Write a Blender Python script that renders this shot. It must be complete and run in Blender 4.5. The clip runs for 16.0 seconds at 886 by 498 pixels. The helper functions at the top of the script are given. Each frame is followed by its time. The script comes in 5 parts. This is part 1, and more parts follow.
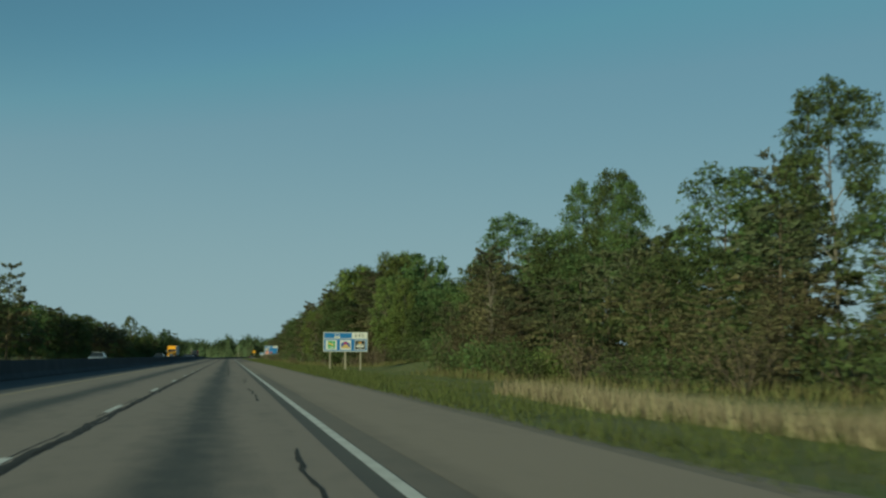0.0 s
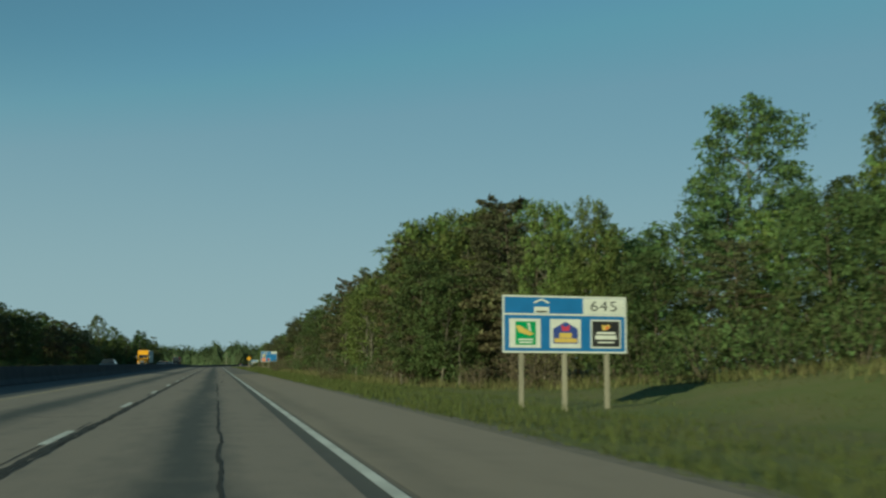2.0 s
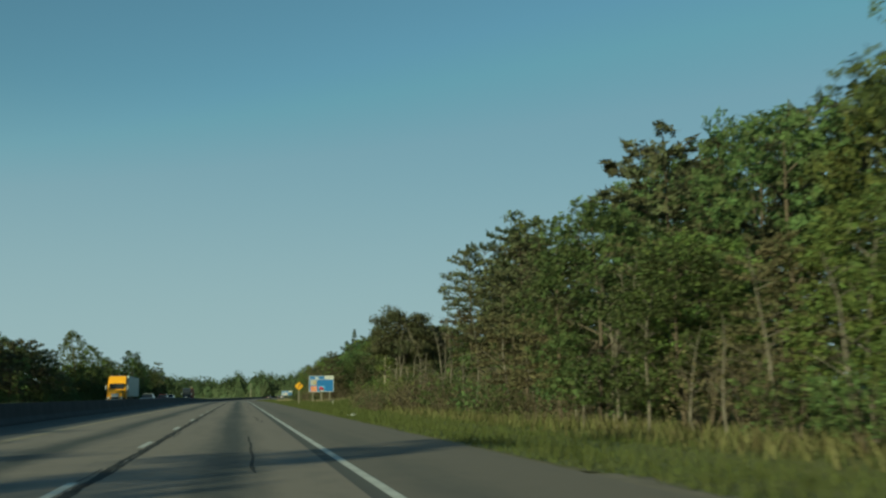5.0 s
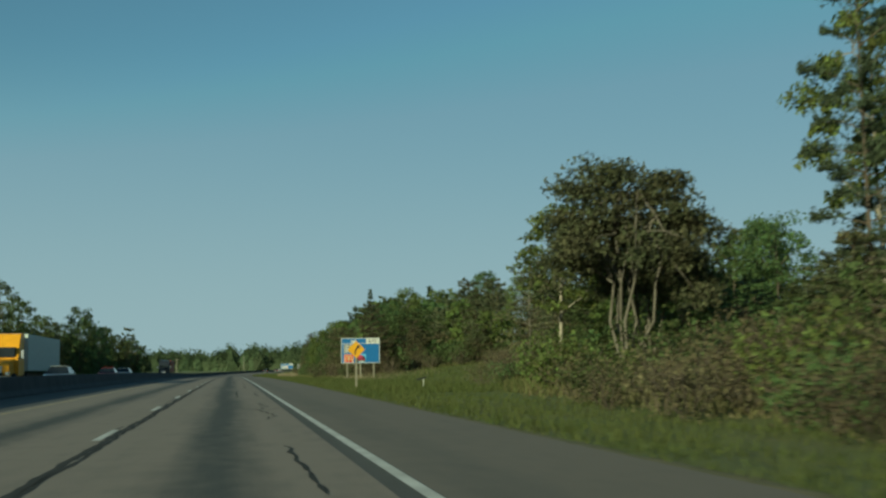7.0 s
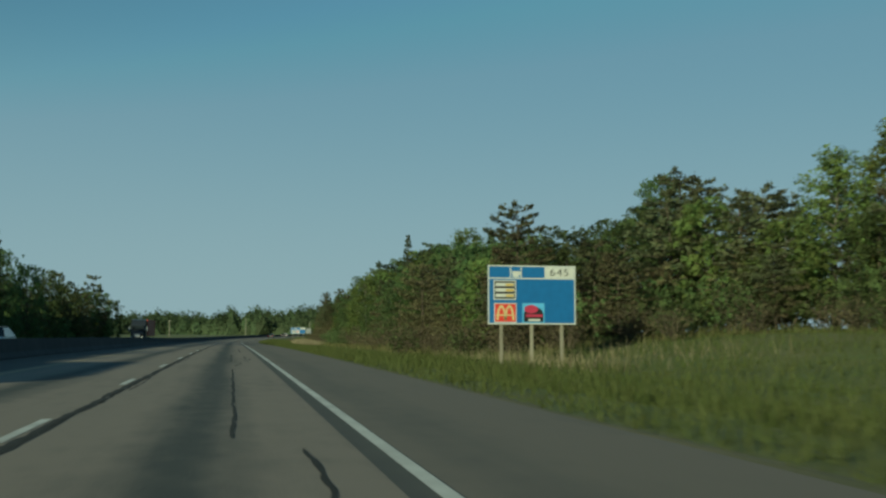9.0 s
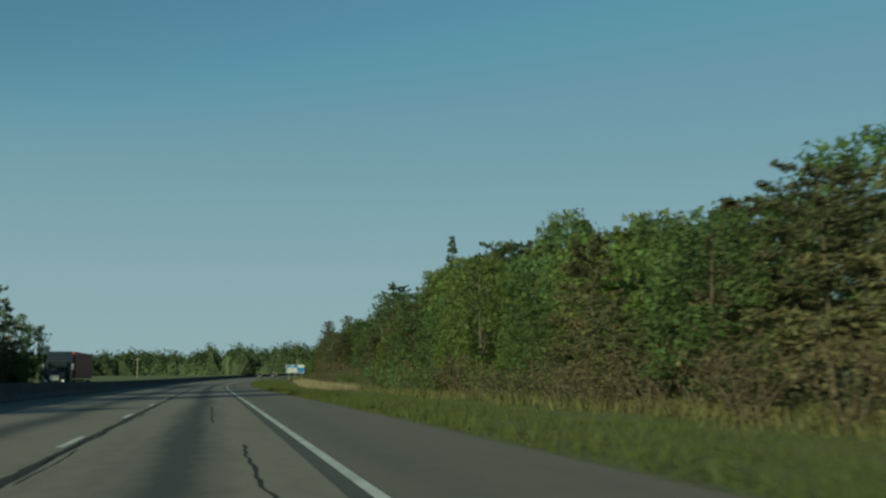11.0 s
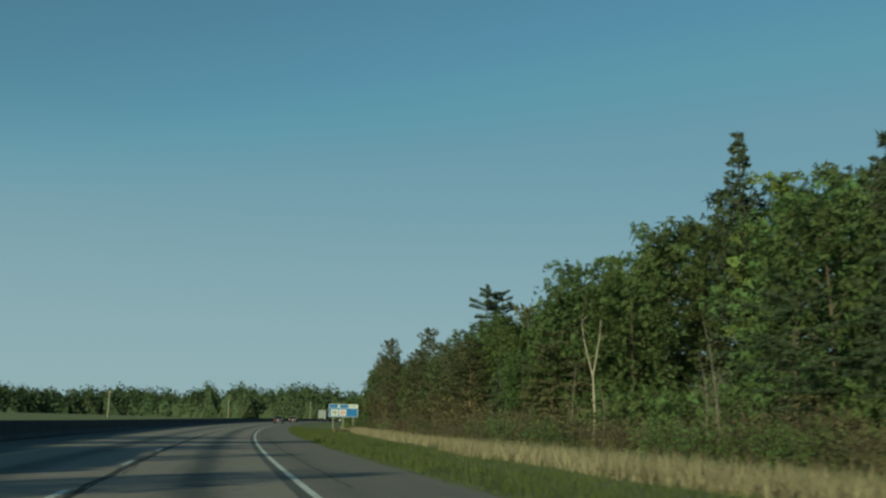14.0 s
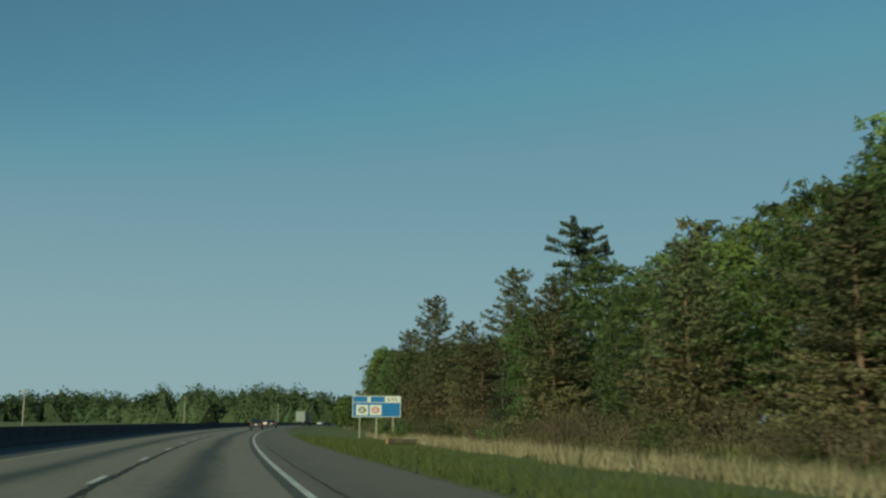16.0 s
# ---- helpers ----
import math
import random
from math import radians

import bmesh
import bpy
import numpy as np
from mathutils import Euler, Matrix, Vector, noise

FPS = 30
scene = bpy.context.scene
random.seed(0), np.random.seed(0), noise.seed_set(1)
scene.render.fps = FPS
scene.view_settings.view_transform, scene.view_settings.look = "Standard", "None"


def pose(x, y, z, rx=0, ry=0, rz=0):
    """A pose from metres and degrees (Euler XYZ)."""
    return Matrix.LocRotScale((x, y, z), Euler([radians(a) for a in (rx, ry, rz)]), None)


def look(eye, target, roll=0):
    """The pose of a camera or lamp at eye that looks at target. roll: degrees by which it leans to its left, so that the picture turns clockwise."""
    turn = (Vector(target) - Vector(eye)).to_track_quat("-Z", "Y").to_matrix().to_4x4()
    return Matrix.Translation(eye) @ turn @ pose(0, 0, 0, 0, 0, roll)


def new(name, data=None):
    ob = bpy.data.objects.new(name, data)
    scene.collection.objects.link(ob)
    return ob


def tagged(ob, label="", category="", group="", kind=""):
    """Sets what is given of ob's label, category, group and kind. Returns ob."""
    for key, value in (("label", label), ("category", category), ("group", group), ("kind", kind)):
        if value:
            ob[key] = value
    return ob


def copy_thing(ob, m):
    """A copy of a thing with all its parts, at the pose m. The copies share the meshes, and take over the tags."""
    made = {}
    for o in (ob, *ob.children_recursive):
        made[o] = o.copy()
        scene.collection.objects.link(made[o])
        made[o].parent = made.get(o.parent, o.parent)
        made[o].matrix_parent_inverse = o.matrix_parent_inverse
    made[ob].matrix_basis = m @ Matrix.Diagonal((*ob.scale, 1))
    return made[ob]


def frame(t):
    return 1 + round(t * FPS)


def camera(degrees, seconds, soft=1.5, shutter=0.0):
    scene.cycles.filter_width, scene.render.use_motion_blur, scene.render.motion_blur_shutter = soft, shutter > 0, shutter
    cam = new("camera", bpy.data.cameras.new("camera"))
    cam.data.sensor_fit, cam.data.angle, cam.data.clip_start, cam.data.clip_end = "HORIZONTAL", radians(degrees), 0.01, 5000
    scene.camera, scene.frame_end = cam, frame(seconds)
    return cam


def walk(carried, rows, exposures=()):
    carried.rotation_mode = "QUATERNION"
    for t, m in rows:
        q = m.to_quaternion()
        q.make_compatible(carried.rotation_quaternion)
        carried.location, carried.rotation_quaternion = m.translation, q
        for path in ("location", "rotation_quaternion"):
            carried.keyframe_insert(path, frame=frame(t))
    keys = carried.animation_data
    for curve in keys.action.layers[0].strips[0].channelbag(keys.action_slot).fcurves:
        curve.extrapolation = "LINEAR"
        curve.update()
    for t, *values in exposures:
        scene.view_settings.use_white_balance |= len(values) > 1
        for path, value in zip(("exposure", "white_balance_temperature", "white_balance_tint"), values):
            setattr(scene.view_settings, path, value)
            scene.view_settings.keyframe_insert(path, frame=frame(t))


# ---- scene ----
# ---- camera ----
cam = camera(45.38, 16.0, soft=2.4, shutter=0.2)
ROWS = [
    (0, 0.181, 0.000, 1.095, 95.94, 0.03, -11.37),
    (0.5, 0.161, 17.078, 1.156, 96.44, -0.10, -11.86),
    (1, 0.142, 34.151, 1.216, 96.76, 0.15, -11.14),
    (1.5, 0.122, 51.219, 1.277, 97.02, 0.82, -11.49),
    (2, 0.102, 68.283, 1.338, 96.40, -0.24, -12.03),
    (2.5, 0.083, 85.342, 1.399, 98.27, -0.64, -11.67),
    (3, 0.063, 102.396, 1.460, 97.19, 0.06, -11.57),
    (3.5, 0.039, 119.446, 1.521, 96.47, 0.92, -11.40),
    (4, 0.013, 136.490, 1.582, 97.58, 1.19, -10.96),
    (6.5, -0.102, 221.645, 1.889, 98.04, 0.39, -10.82),
    (7, -0.050, 238.661, 1.950, 96.48, 0.91, -11.24),
    (7.5, 0.003, 255.673, 2.012, 95.31, 0.88, -10.56),
    (8, 0.055, 272.681, 2.074, 96.27, 1.11, -11.27),
    (8.5, 0.107, 289.683, 2.135, 95.64, 1.31, -10.71),
    (9, 0.160, 306.681, 2.196, 94.73, -0.05, -11.23),
    (9.5, 0.212, 323.675, 2.247, 95.67, 0.45, -11.58),
    (10, 0.202, 340.663, 2.286, 96.76, 0.66, -12.30),
    (12.5, 0.074, 425.536, 2.299, 96.50, 0.39, -12.09),
    (13, 0.061, 442.497, 2.265, 96.23, 0.46, -12.12),
    (13.5, 0.072, 459.452, 2.223, 96.25, 0.08, -11.34),
    (14, 0.117, 476.403, 2.191, 99.43, -1.31, -12.32),
    (14.5, 0.242, 493.349, 2.172, 96.61, -0.60, -12.91),
    (15, 0.490, 510.288, 2.166, 96.88, 0.09, -13.09),
    (15.5, 0.895, 527.219, 2.172, 97.75, -0.13, -13.75),
    (16, 1.461, 544.141, 2.191, 99.54, -0.31, -14.52),
]
walk(cam, [(t, pose(x, y, z, rx, ry, rz)) for t, x, y, z, rx, ry, rz in ROWS], exposures=[(s, e, k, -25) for s, e, k in ((0.0, 0.12, 5980), (1.5, 0.2, 5980), (2.5, 0.27, 5950), (3.5, 0.38, 6250), (6.5, 0.35, 6130), (7.5, 0.2, 5950), (9.0, 0.16, 5900), (10.0, 0.15, 5980), (13.0, 0.28, 6000), (15.0, 0.16, 5980), (16.0, 0.14, 6000))])

# ---- light: low evening sun from behind on the left, clear sky ----
SUN_ELEVATION, SUN_AZIMUTH = 12.9, 223.0
world = bpy.data.worlds.new("world")
scene.world = world
world.use_nodes = True
wn = world.node_tree.nodes
sky = wn.new("ShaderNodeTexSky")
sky.sky_type, sky.sun_disc = "NISHITA", False
sky.sun_elevation, sky.sun_rotation = radians(SUN_ELEVATION), radians(SUN_AZIMUTH)
sky.air_density, sky.dust_density, sky.ozone_density = 1.0, 0.0, 1.0
haze = wn.new("ShaderNodeMix")  # the low sky is paled by thin haze
haze.data_type, haze.blend_type = "RGBA", "DARKEN"
haze.inputs[0].default_value = 0.9
haze.inputs[7].default_value = (1.97, 2.9, 4.08, 1)
low = wn.new("ShaderNodeMix")  # pale band above the horizon
low.data_type = "RGBA"
low.inputs[7].default_value = (3.7, 4.1, 4.85, 1)
way, up, fade = wn.new("ShaderNodeTexCoord"), wn.new("ShaderNodeSeparateXYZ"), wn.new("ShaderNodeMapRange")
fade.interpolation_type = "SMOOTHSTEP"
fade.inputs[1].default_value, fade.inputs[2].default_value, fade.inputs[3].default_value, fade.inputs[4].default_value = -0.02, 0.3, 0.95, 0.0
tone = wn.new("ShaderNodeMix")
tone.data_type, tone.blend_type = "RGBA", "MULTIPLY"
tone.inputs[0].default_value = 1.0
tone.inputs[7].default_value = (0.72, 0.83, 0.92, 1)
wl = world.node_tree.links
wl.new(sky.outputs[0], tone.inputs[6]), wl.new(tone.outputs[2], haze.inputs[6])
wl.new(way.outputs["Generated"], up.inputs[0]), wl.new(up.outputs[2], fade.inputs[0]), wl.new(fade.outputs[0], low.inputs[0])
wl.new(haze.outputs[2], low.inputs[6]), wl.new(low.outputs[2], wn["Background"].inputs[0])
wn["Background"].inputs[1].default_value = 0.085
sun_data = bpy.data.lights.new("sun", "SUN")
sun_data.energy, sun_data.angle, sun_data.color = 5.0, radians(0.6), (1.0, 0.83, 0.61)
a, e = radians(SUN_AZIMUTH), radians(SUN_ELEVATION)
sun = new("sun", sun_data)
sun.matrix_world = look((math.sin(a) * 90 * math.cos(e), math.cos(a) * 90 * math.cos(e), 90 * math.sin(e)), (0, 0, 0))


# ---- materials ----
def mat(name, colour, rough=0.9, second=None, scale=8.0, fine=60.0, bump=0.3, metal=0.0, random_tint=0.0, island=0.0, spec=0.3, uv=False, stretch=(1, 1, 1), mid=0.5):
    """Two scales of variation between two colours, with a fine relief."""
    m = bpy.data.materials.new(name)
    m.use_nodes = True
    n, l = m.node_tree.nodes, m.node_tree.links
    b = n["Principled BSDF"]
    b.inputs["Roughness"].default_value, b.inputs["Metallic"].default_value = rough, metal
    b.inputs["Specular IOR Level"].default_value = spec
    c2 = second or tuple(v * 0.7 for v in colour)
    tc = n.new("ShaderNodeTexCoord")
    mp = n.new("ShaderNodeMapping")
    mp.inputs["Scale"].default_value = stretch
    l.new(tc.outputs["UV" if uv else "Object"], mp.inputs[0])
    big, small = n.new("ShaderNodeTexNoise"), n.new("ShaderNodeTexNoise")
    big.inputs["Scale"].default_value, big.inputs["Detail"].default_value = scale, 5
    small.inputs["Scale"].default_value, small.inputs["Detail"].default_value = fine, 3
    for t in (big, small):
        l.new(mp.outputs[0], t.inputs["Vector"])
    add = n.new("ShaderNodeMath")
    add.operation = "MULTIPLY_ADD"
    add.inputs[1].default_value = 0.45
    l.new(small.outputs[0], add.inputs[0])
    l.new(big.outputs[0], add.inputs[2])
    ramp = n.new("ShaderNodeMapRange")
    ramp.inputs[1].default_value, ramp.inputs[2].default_value = mid + 0.22 - 0.2, mid + 0.22 + 0.2
    l.new(add.outputs[0], ramp.inputs[0])
    mix = n.new("ShaderNodeMix")
    mix.data_type = "RGBA"
    mix.inputs[6].default_value, mix.inputs[7].default_value = (*colour, 1), (*c2, 1)
    l.new(ramp.outputs[0], mix.inputs[0])
    out = mix.outputs[2]
    if random_tint or island:
        hs = n.new("ShaderNodeHueSaturation")
        total = None
        for node, socket, amount in (("ShaderNodeObjectInfo", "Random", random_tint), ("ShaderNodeNewGeometry", "Random Per Island", island)):
            if amount:
                s, mr = n.new(node), n.new("ShaderNodeMapRange")
                mr.inputs[3].default_value, mr.inputs[4].default_value = -amount, amount
                l.new(s.outputs[socket], mr.inputs[0])
                if total is None:
                    total = mr.outputs[0]
                else:
                    sm = n.new("ShaderNodeMath")
                    l.new(total, sm.inputs[0]), l.new(mr.outputs[0], sm.inputs[1])
                    total = sm.outputs[0]
        val, hue = n.new("ShaderNodeMath"), n.new("ShaderNodeMath")
        val.inputs[1].default_value = 1.0
        l.new(total, val.inputs[0])
        hue.operation, hue.inputs[1].default_value, hue.inputs[2].default_value = "MULTIPLY_ADD", 0.06, 0.5
        l.new(total, hue.inputs[0])
        l.new(val.outputs[0], hs.inputs["Value"]), l.new(hue.outputs[0], hs.inputs["Hue"])
        l.new(out, hs.inputs["Color"])
        out = hs.outputs[0]
    l.new(out, b.inputs["Base Color"])
    if bump:
        bp = n.new("ShaderNodeBump")
        bp.inputs["Strength"].default_value, bp.inputs["Distance"].default_value = bump, 0.02
        l.new(add.outputs[0], bp.inputs["Height"]), l.new(bp.outputs[0], b.inputs["Normal"])
    return m


def leafy(name, colour, second, tint=0.25, island=0.3, through_light=0.3, leaflets=0.0, gaps=0.5):
    """Leaves: diffuse with some light passing through them; leaflets per metre leave gaps in each clump."""
    m = mat(name, colour, 0.7, second, 0.5, 6.0, 0.0, random_tint=tint, island=island, spec=0.2)
    n, l = m.node_tree.nodes, m.node_tree.links
    b = n["Principled BSDF"]
    tr, mx = n.new("ShaderNodeBsdfTranslucent"), n.new("ShaderNodeMixShader")
    l.new(b.inputs["Base Color"].links[0].from_socket, tr.inputs[0])
    mx.inputs[0].default_value = through_light
    l.new(b.outputs[0], mx.inputs[1]), l.new(tr.outputs[0], mx.inputs[2])
    out = mx.outputs[0]
    if leaflets:
        tc, vo, gt = n.new("ShaderNodeTexCoord"), n.new("ShaderNodeTexVoronoi"), n.new("ShaderNodeMath")
        vo.inputs["Scale"].default_value = leaflets
        gt.operation, gt.inputs[1].default_value = "GREATER_THAN", gaps
        hole, cut = n.new("ShaderNodeBsdfTransparent"), n.new("ShaderNodeMixShader")
        l.new(tc.outputs["Object"], vo.inputs["Vector"]), l.new(vo.outputs["Distance"], gt.inputs[0])
        l.new(gt.outputs[0], cut.inputs[0]), l.new(out, cut.inputs[1]), l.new(hole.outputs[0], cut.inputs[2])
        geo, tilt, add, norm = n.new("ShaderNodeNewGeometry"), n.new("ShaderNodeVectorMath"), n.new("ShaderNodeVectorMath"), n.new("ShaderNodeVectorMath")
        tilt.operation, tilt.inputs[1].default_value, tilt.inputs[2].default_value = "MULTIPLY_ADD", (1.5, 1.5, 1.5), (-0.75, -0.75, -0.75)
        norm.operation = "NORMALIZE"
        l.new(vo.outputs["Color"], tilt.inputs[0]), l.new(tilt.outputs[0], add.inputs[0]), l.new(geo.outputs["Normal"], add.inputs[1]), l.new(add.outputs[0], norm.inputs[0])
        l.new(norm.outputs[0], b.inputs["Normal"]), l.new(norm.outputs[0], tr.inputs["Normal"])
        shade, split, bright = n.new("ShaderNodeHueSaturation"), n.new("ShaderNodeSeparateColor"), n.new("ShaderNodeMapRange")
        bright.inputs[3].default_value, bright.inputs[4].default_value = 0.62, 1.38
        l.new(vo.outputs["Color"], split.inputs[0]), l.new(split.outputs[1], bright.inputs[0]), l.new(bright.outputs[0], shade.inputs["Value"])
        l.new(b.inputs["Base Color"].links[0].from_socket, shade.inputs["Color"])
        l.new(shade.outputs[0], b.inputs["Base Color"]), l.new(shade.outputs[0], tr.inputs[0])
        out = cut.outputs[0]
    l.new(out, n["Material Output"].inputs[0])
    return m


def plain(name, colour, rough=0.5, metal=0.0, spec=0.4):
    return mat(name, colour, rough, tuple(v * 0.86 for v in colour), 3.0, 40.0, 0.05, metal, spec=spec)


def road_material(name, colour, dark, band_centres, band_width, band_strength, patch=0.5):
    """Worn asphalt: u runs across the road, v along it; oil-darkened bands, patches and aggregate."""
    m = bpy.data.materials.new(name)
    m.use_nodes = True
    n, l = m.node_tree.nodes, m.node_tree.links
    b = n["Principled BSDF"]
    b.inputs["Roughness"].default_value = 0.85
    b.inputs["Specular IOR Level"].default_value = 0.3
    uv = n.new("ShaderNodeUVMap")
    sep = n.new("ShaderNodeSeparateXYZ")
    l.new(uv.outputs[0], sep.inputs[0])

    def noise_of(scale, stretch, detail=4):
        mp, t = n.new("ShaderNodeMapping"), n.new("ShaderNodeTexNoise")
        mp.inputs["Scale"].default_value = stretch
        t.inputs["Scale"].default_value, t.inputs["Detail"].default_value = scale, detail
        l.new(uv.outputs[0], mp.inputs[0]), l.new(mp.outputs[0], t.inputs["Vector"])
        return t.outputs[0]

    def mathop(op, *vals):
        k = n.new("ShaderNodeMath")
        k.operation = op
        for i, v in enumerate(vals):
            if isinstance(v, (int, float)):
                k.inputs[i].default_value = v
            else:
                l.new(v, k.inputs[i])
        return k.outputs[0]

    wobble = mathop("MULTIPLY", mathop("SUBTRACT", noise_of(0.6, (1, 0.12, 1)), 0.5), 0.5)
    total = None
    for c in band_centres:
        d = mathop("DIVIDE", mathop("SUBTRACT", mathop("ADD", sep.outputs[0], wobble), c), band_width)
        g = mathop("POWER", 2.718, mathop("MULTIPLY", mathop("MULTIPLY", d, d), -1.0))
        total = g if total is None else mathop("ADD", total, g)
    streak = noise_of(1.6, (1.4, 0.05, 1), 5)
    fac = mathop("MULTIPLY", total, band_strength)
    fac = mathop("ADD", fac, mathop("MULTIPLY", mathop("SUBTRACT", streak, 0.5), 0.7))
    fac = mathop("ADD", fac, mathop("MULTIPLY", mathop("SUBTRACT", noise_of(0.35, (1, 0.4, 1)), 0.5), patch))
    grain = noise_of(38.0, (1, 1, 1), 3)
    fac = mathop("ADD", fac, mathop("MULTIPLY", mathop("SUBTRACT", grain, 0.5), 0.75))
    fac = mathop("ADD", fac, mathop("MULTIPLY", mathop("SUBTRACT", noise_of(2.6, (1, 0.5, 1), 6), 0.5), 0.8))
    mix = n.new("ShaderNodeMix")
    mix.data_type = "RGBA"
    mix.inputs[6].default_value, mix.inputs[7].default_value = (*colour, 1), (*dark, 1)
    l.new(fac, mix.inputs[0])
    l.new(mix.outputs[2], b.inputs["Base Color"])
    bp = n.new("ShaderNodeBump")
    bp.inputs["Strength"].default_value, bp.inputs["Distance"].default_value = 0.35, 0.01
    l.new(grain, bp.inputs["Height"]), l.new(bp.outputs[0], b.inputs["Normal"])
    return m


LANE = road_material("worn_lane", (0.222, 0.187, 0.152), (0.06, 0.061, 0.055), (-0.25, -3.95), 0.5, 1.0)
STRIP = road_material("dark_strip", (0.095, 0.091, 0.08), (0.06, 0.059, 0.054), (1.3,), 0.25, 0.5)
# colour darkened to deepen the wall's shadow on this strip
INNER_SHADED = road_material("inner_shoulder", (0.07, 0.07, 0.066), (0.05, 0.05, 0.048), (-8.0,), 0.6, 0.4)
SHOULDER = road_material("shoulder_asphalt", (0.163, 0.14, 0.112), (0.09, 0.086, 0.074), (2.4,), 0.5, 0.4, 0.9)
OLD_SHOULDER = road_material("old_shoulder", (0.255, 0.21, 0.16), (0.17, 0.143, 0.11), (2.1,), 0.3, 0.6, 0.9)
OPPOSITE = road_material("opposite_lane", (0.15, 0.145, 0.13), (0.08, 0.08, 0.075), (-12.0, -15.7), 0.6, 0.5)
PAINT = mat("road_paint", (0.62, 0.61, 0.56), 0.7, (0.42, 0.41, 0.37), 1.2, 25.0, 0.1)
YELLOW_PAINT = mat("faded_yellow_paint", (0.42, 0.34, 0.16), 0.7, (0.25, 0.22, 0.14), 1.2, 25.0, 0.1)
TAR = mat("crack_tar", (0.016, 0.016, 0.015), 0.95, (0.03, 0.03, 0.028), 4.0, 40.0, 0.1)
CONCRETE = mat("barrier_concrete", (0.075, 0.075, 0.078), 0.9, (0.05, 0.05, 0.053), 0.8, 12.0, 0.2)
SOIL = mat("meadow_ground", (0.1, 0.124, 0.033), 0.95, (0.142, 0.134, 0.054), 0.22, 2.2, 1.0, mid=0.55)
GRASS = leafy("grass_blades", (0.074, 0.094, 0.025), (0.092, 0.1, 0.032), 0.0, 0.2, 0.35)
DRY = leafy("dry_reed", (0.29, 0.245, 0.155), (0.21, 0.175, 0.105), 0.0, 0.3, 0.3)
WEED = leafy("tall_weeds", (0.1, 0.115, 0.035), (0.16, 0.135, 0.065), 0.0, 0.35, 0.35)
GRAVEL = mat("gravel_edge", (0.23, 0.195, 0.145), 0.95, (0.15, 0.13, 0.098), 3.0, 30.0, 0.5)
STRAW_EDGE = mat("dry_verge_edge", (0.19, 0.16, 0.085), 0.95, (0.12, 0.115, 0.05), 1.2, 14.0, 0.6)
BARK = mat("bark", (0.11, 0.085, 0.06), 0.95, (0.05, 0.04, 0.03), 3.0, 18.0, 0.6, stretch=(1, 1, 0.2))
RED_BARK = mat("red_bark", (0.15, 0.095, 0.06), 0.95, (0.08, 0.055, 0.04), 3.0, 18.0, 0.6, stretch=(1, 1, 0.2))
PALE_BARK = mat("pale_bark", (0.165, 0.145, 0.115), 0.9, (0.07, 0.06, 0.045), 2.0, 12.0, 0.4, stretch=(1, 1, 0.5))
WHITE_BARK = mat("bleached_wood", (0.34, 0.3, 0.23), 0.85, (0.19, 0.165, 0.125), 2.0, 12.0, 0.3, stretch=(1, 1, 0.3))
LEAF_OAK = leafy("broad_leaf", (0.125, 0.165, 0.057), (0.098, 0.13, 0.049), 0.38, 0.35, 0.48, 11.0, 0.62)
LEAF_LIGHT = leafy("light_leaf", (0.19, 0.226, 0.064), (0.142, 0.178, 0.056), 0.34, 0.35, 0.48, 11.0, 0.62)
LEAF_PINE = leafy("pine_needles", (0.108, 0.13, 0.064), (0.136, 0.128, 0.066), 0.32, 0.3, 0.38, 13.0, 0.68)
LEAF_DARK = leafy("dark_needles", (0.1, 0.128, 0.068), (0.08, 0.105, 0.06), 0.25, 0.3, 0.38, 13.0, 0.68)
LEAF_BROWN = leafy("browned_needles", (0.182, 0.148, 0.082), (0.128, 0.126, 0.062), 0.3, 0.35, 0.38, 13.0, 0.66)
LEAF_TWIG = leafy("bare_twigs", (0.15, 0.12, 0.07), (0.118, 0.106, 0.054), 0.25, 0.15, 0.36, 12.0, 0.6)
# greyer, bluer leaf green: the haze of distance is mixed into the colour
LEAF_FAR_HAZED = leafy("hazed_far_leaf", (0.088, 0.118, 0.055), (0.066, 0.09, 0.045), 0.0, 0.3, 0.42)
SIGN_BLUE = plain("sign_blue", (0.022, 0.115, 0.3), 0.45)
SIGN_WHITE = plain("sign_white", (0.5, 0.5, 0.46), 0.5)
SIGN_BACK = plain("aluminium", (0.4, 0.4, 0.4), 0.5, 0.6)
BLACK = plain("black_paint", (0.015, 0.015, 0.017), 0.5)
YELLOW = plain("warning_yellow", (0.58, 0.29, 0.01), 0.5)
POST = mat("post_wood", (0.26, 0.24, 0.185), 0.9, (0.16, 0.145, 0.11), 2.0, 20.0, 0.3, stretch=(1, 1, 0.1))
RED = plain("logo_red", (0.5, 0.035, 0.025), 0.5)
GREEN = plain("logo_green", (0.02, 0.22, 0.07), 0.5)
GOLD = plain("logo_gold", (0.48, 0.34, 0.08), 0.5)
NAVY = plain("logo_navy", (0.03, 0.05, 0.2), 0.5)
CREAM = plain("logo_cream", (0.52, 0.42, 0.2), 0.5)
MAROON = plain("logo_maroon", (0.35, 0.03, 0.07), 0.5)

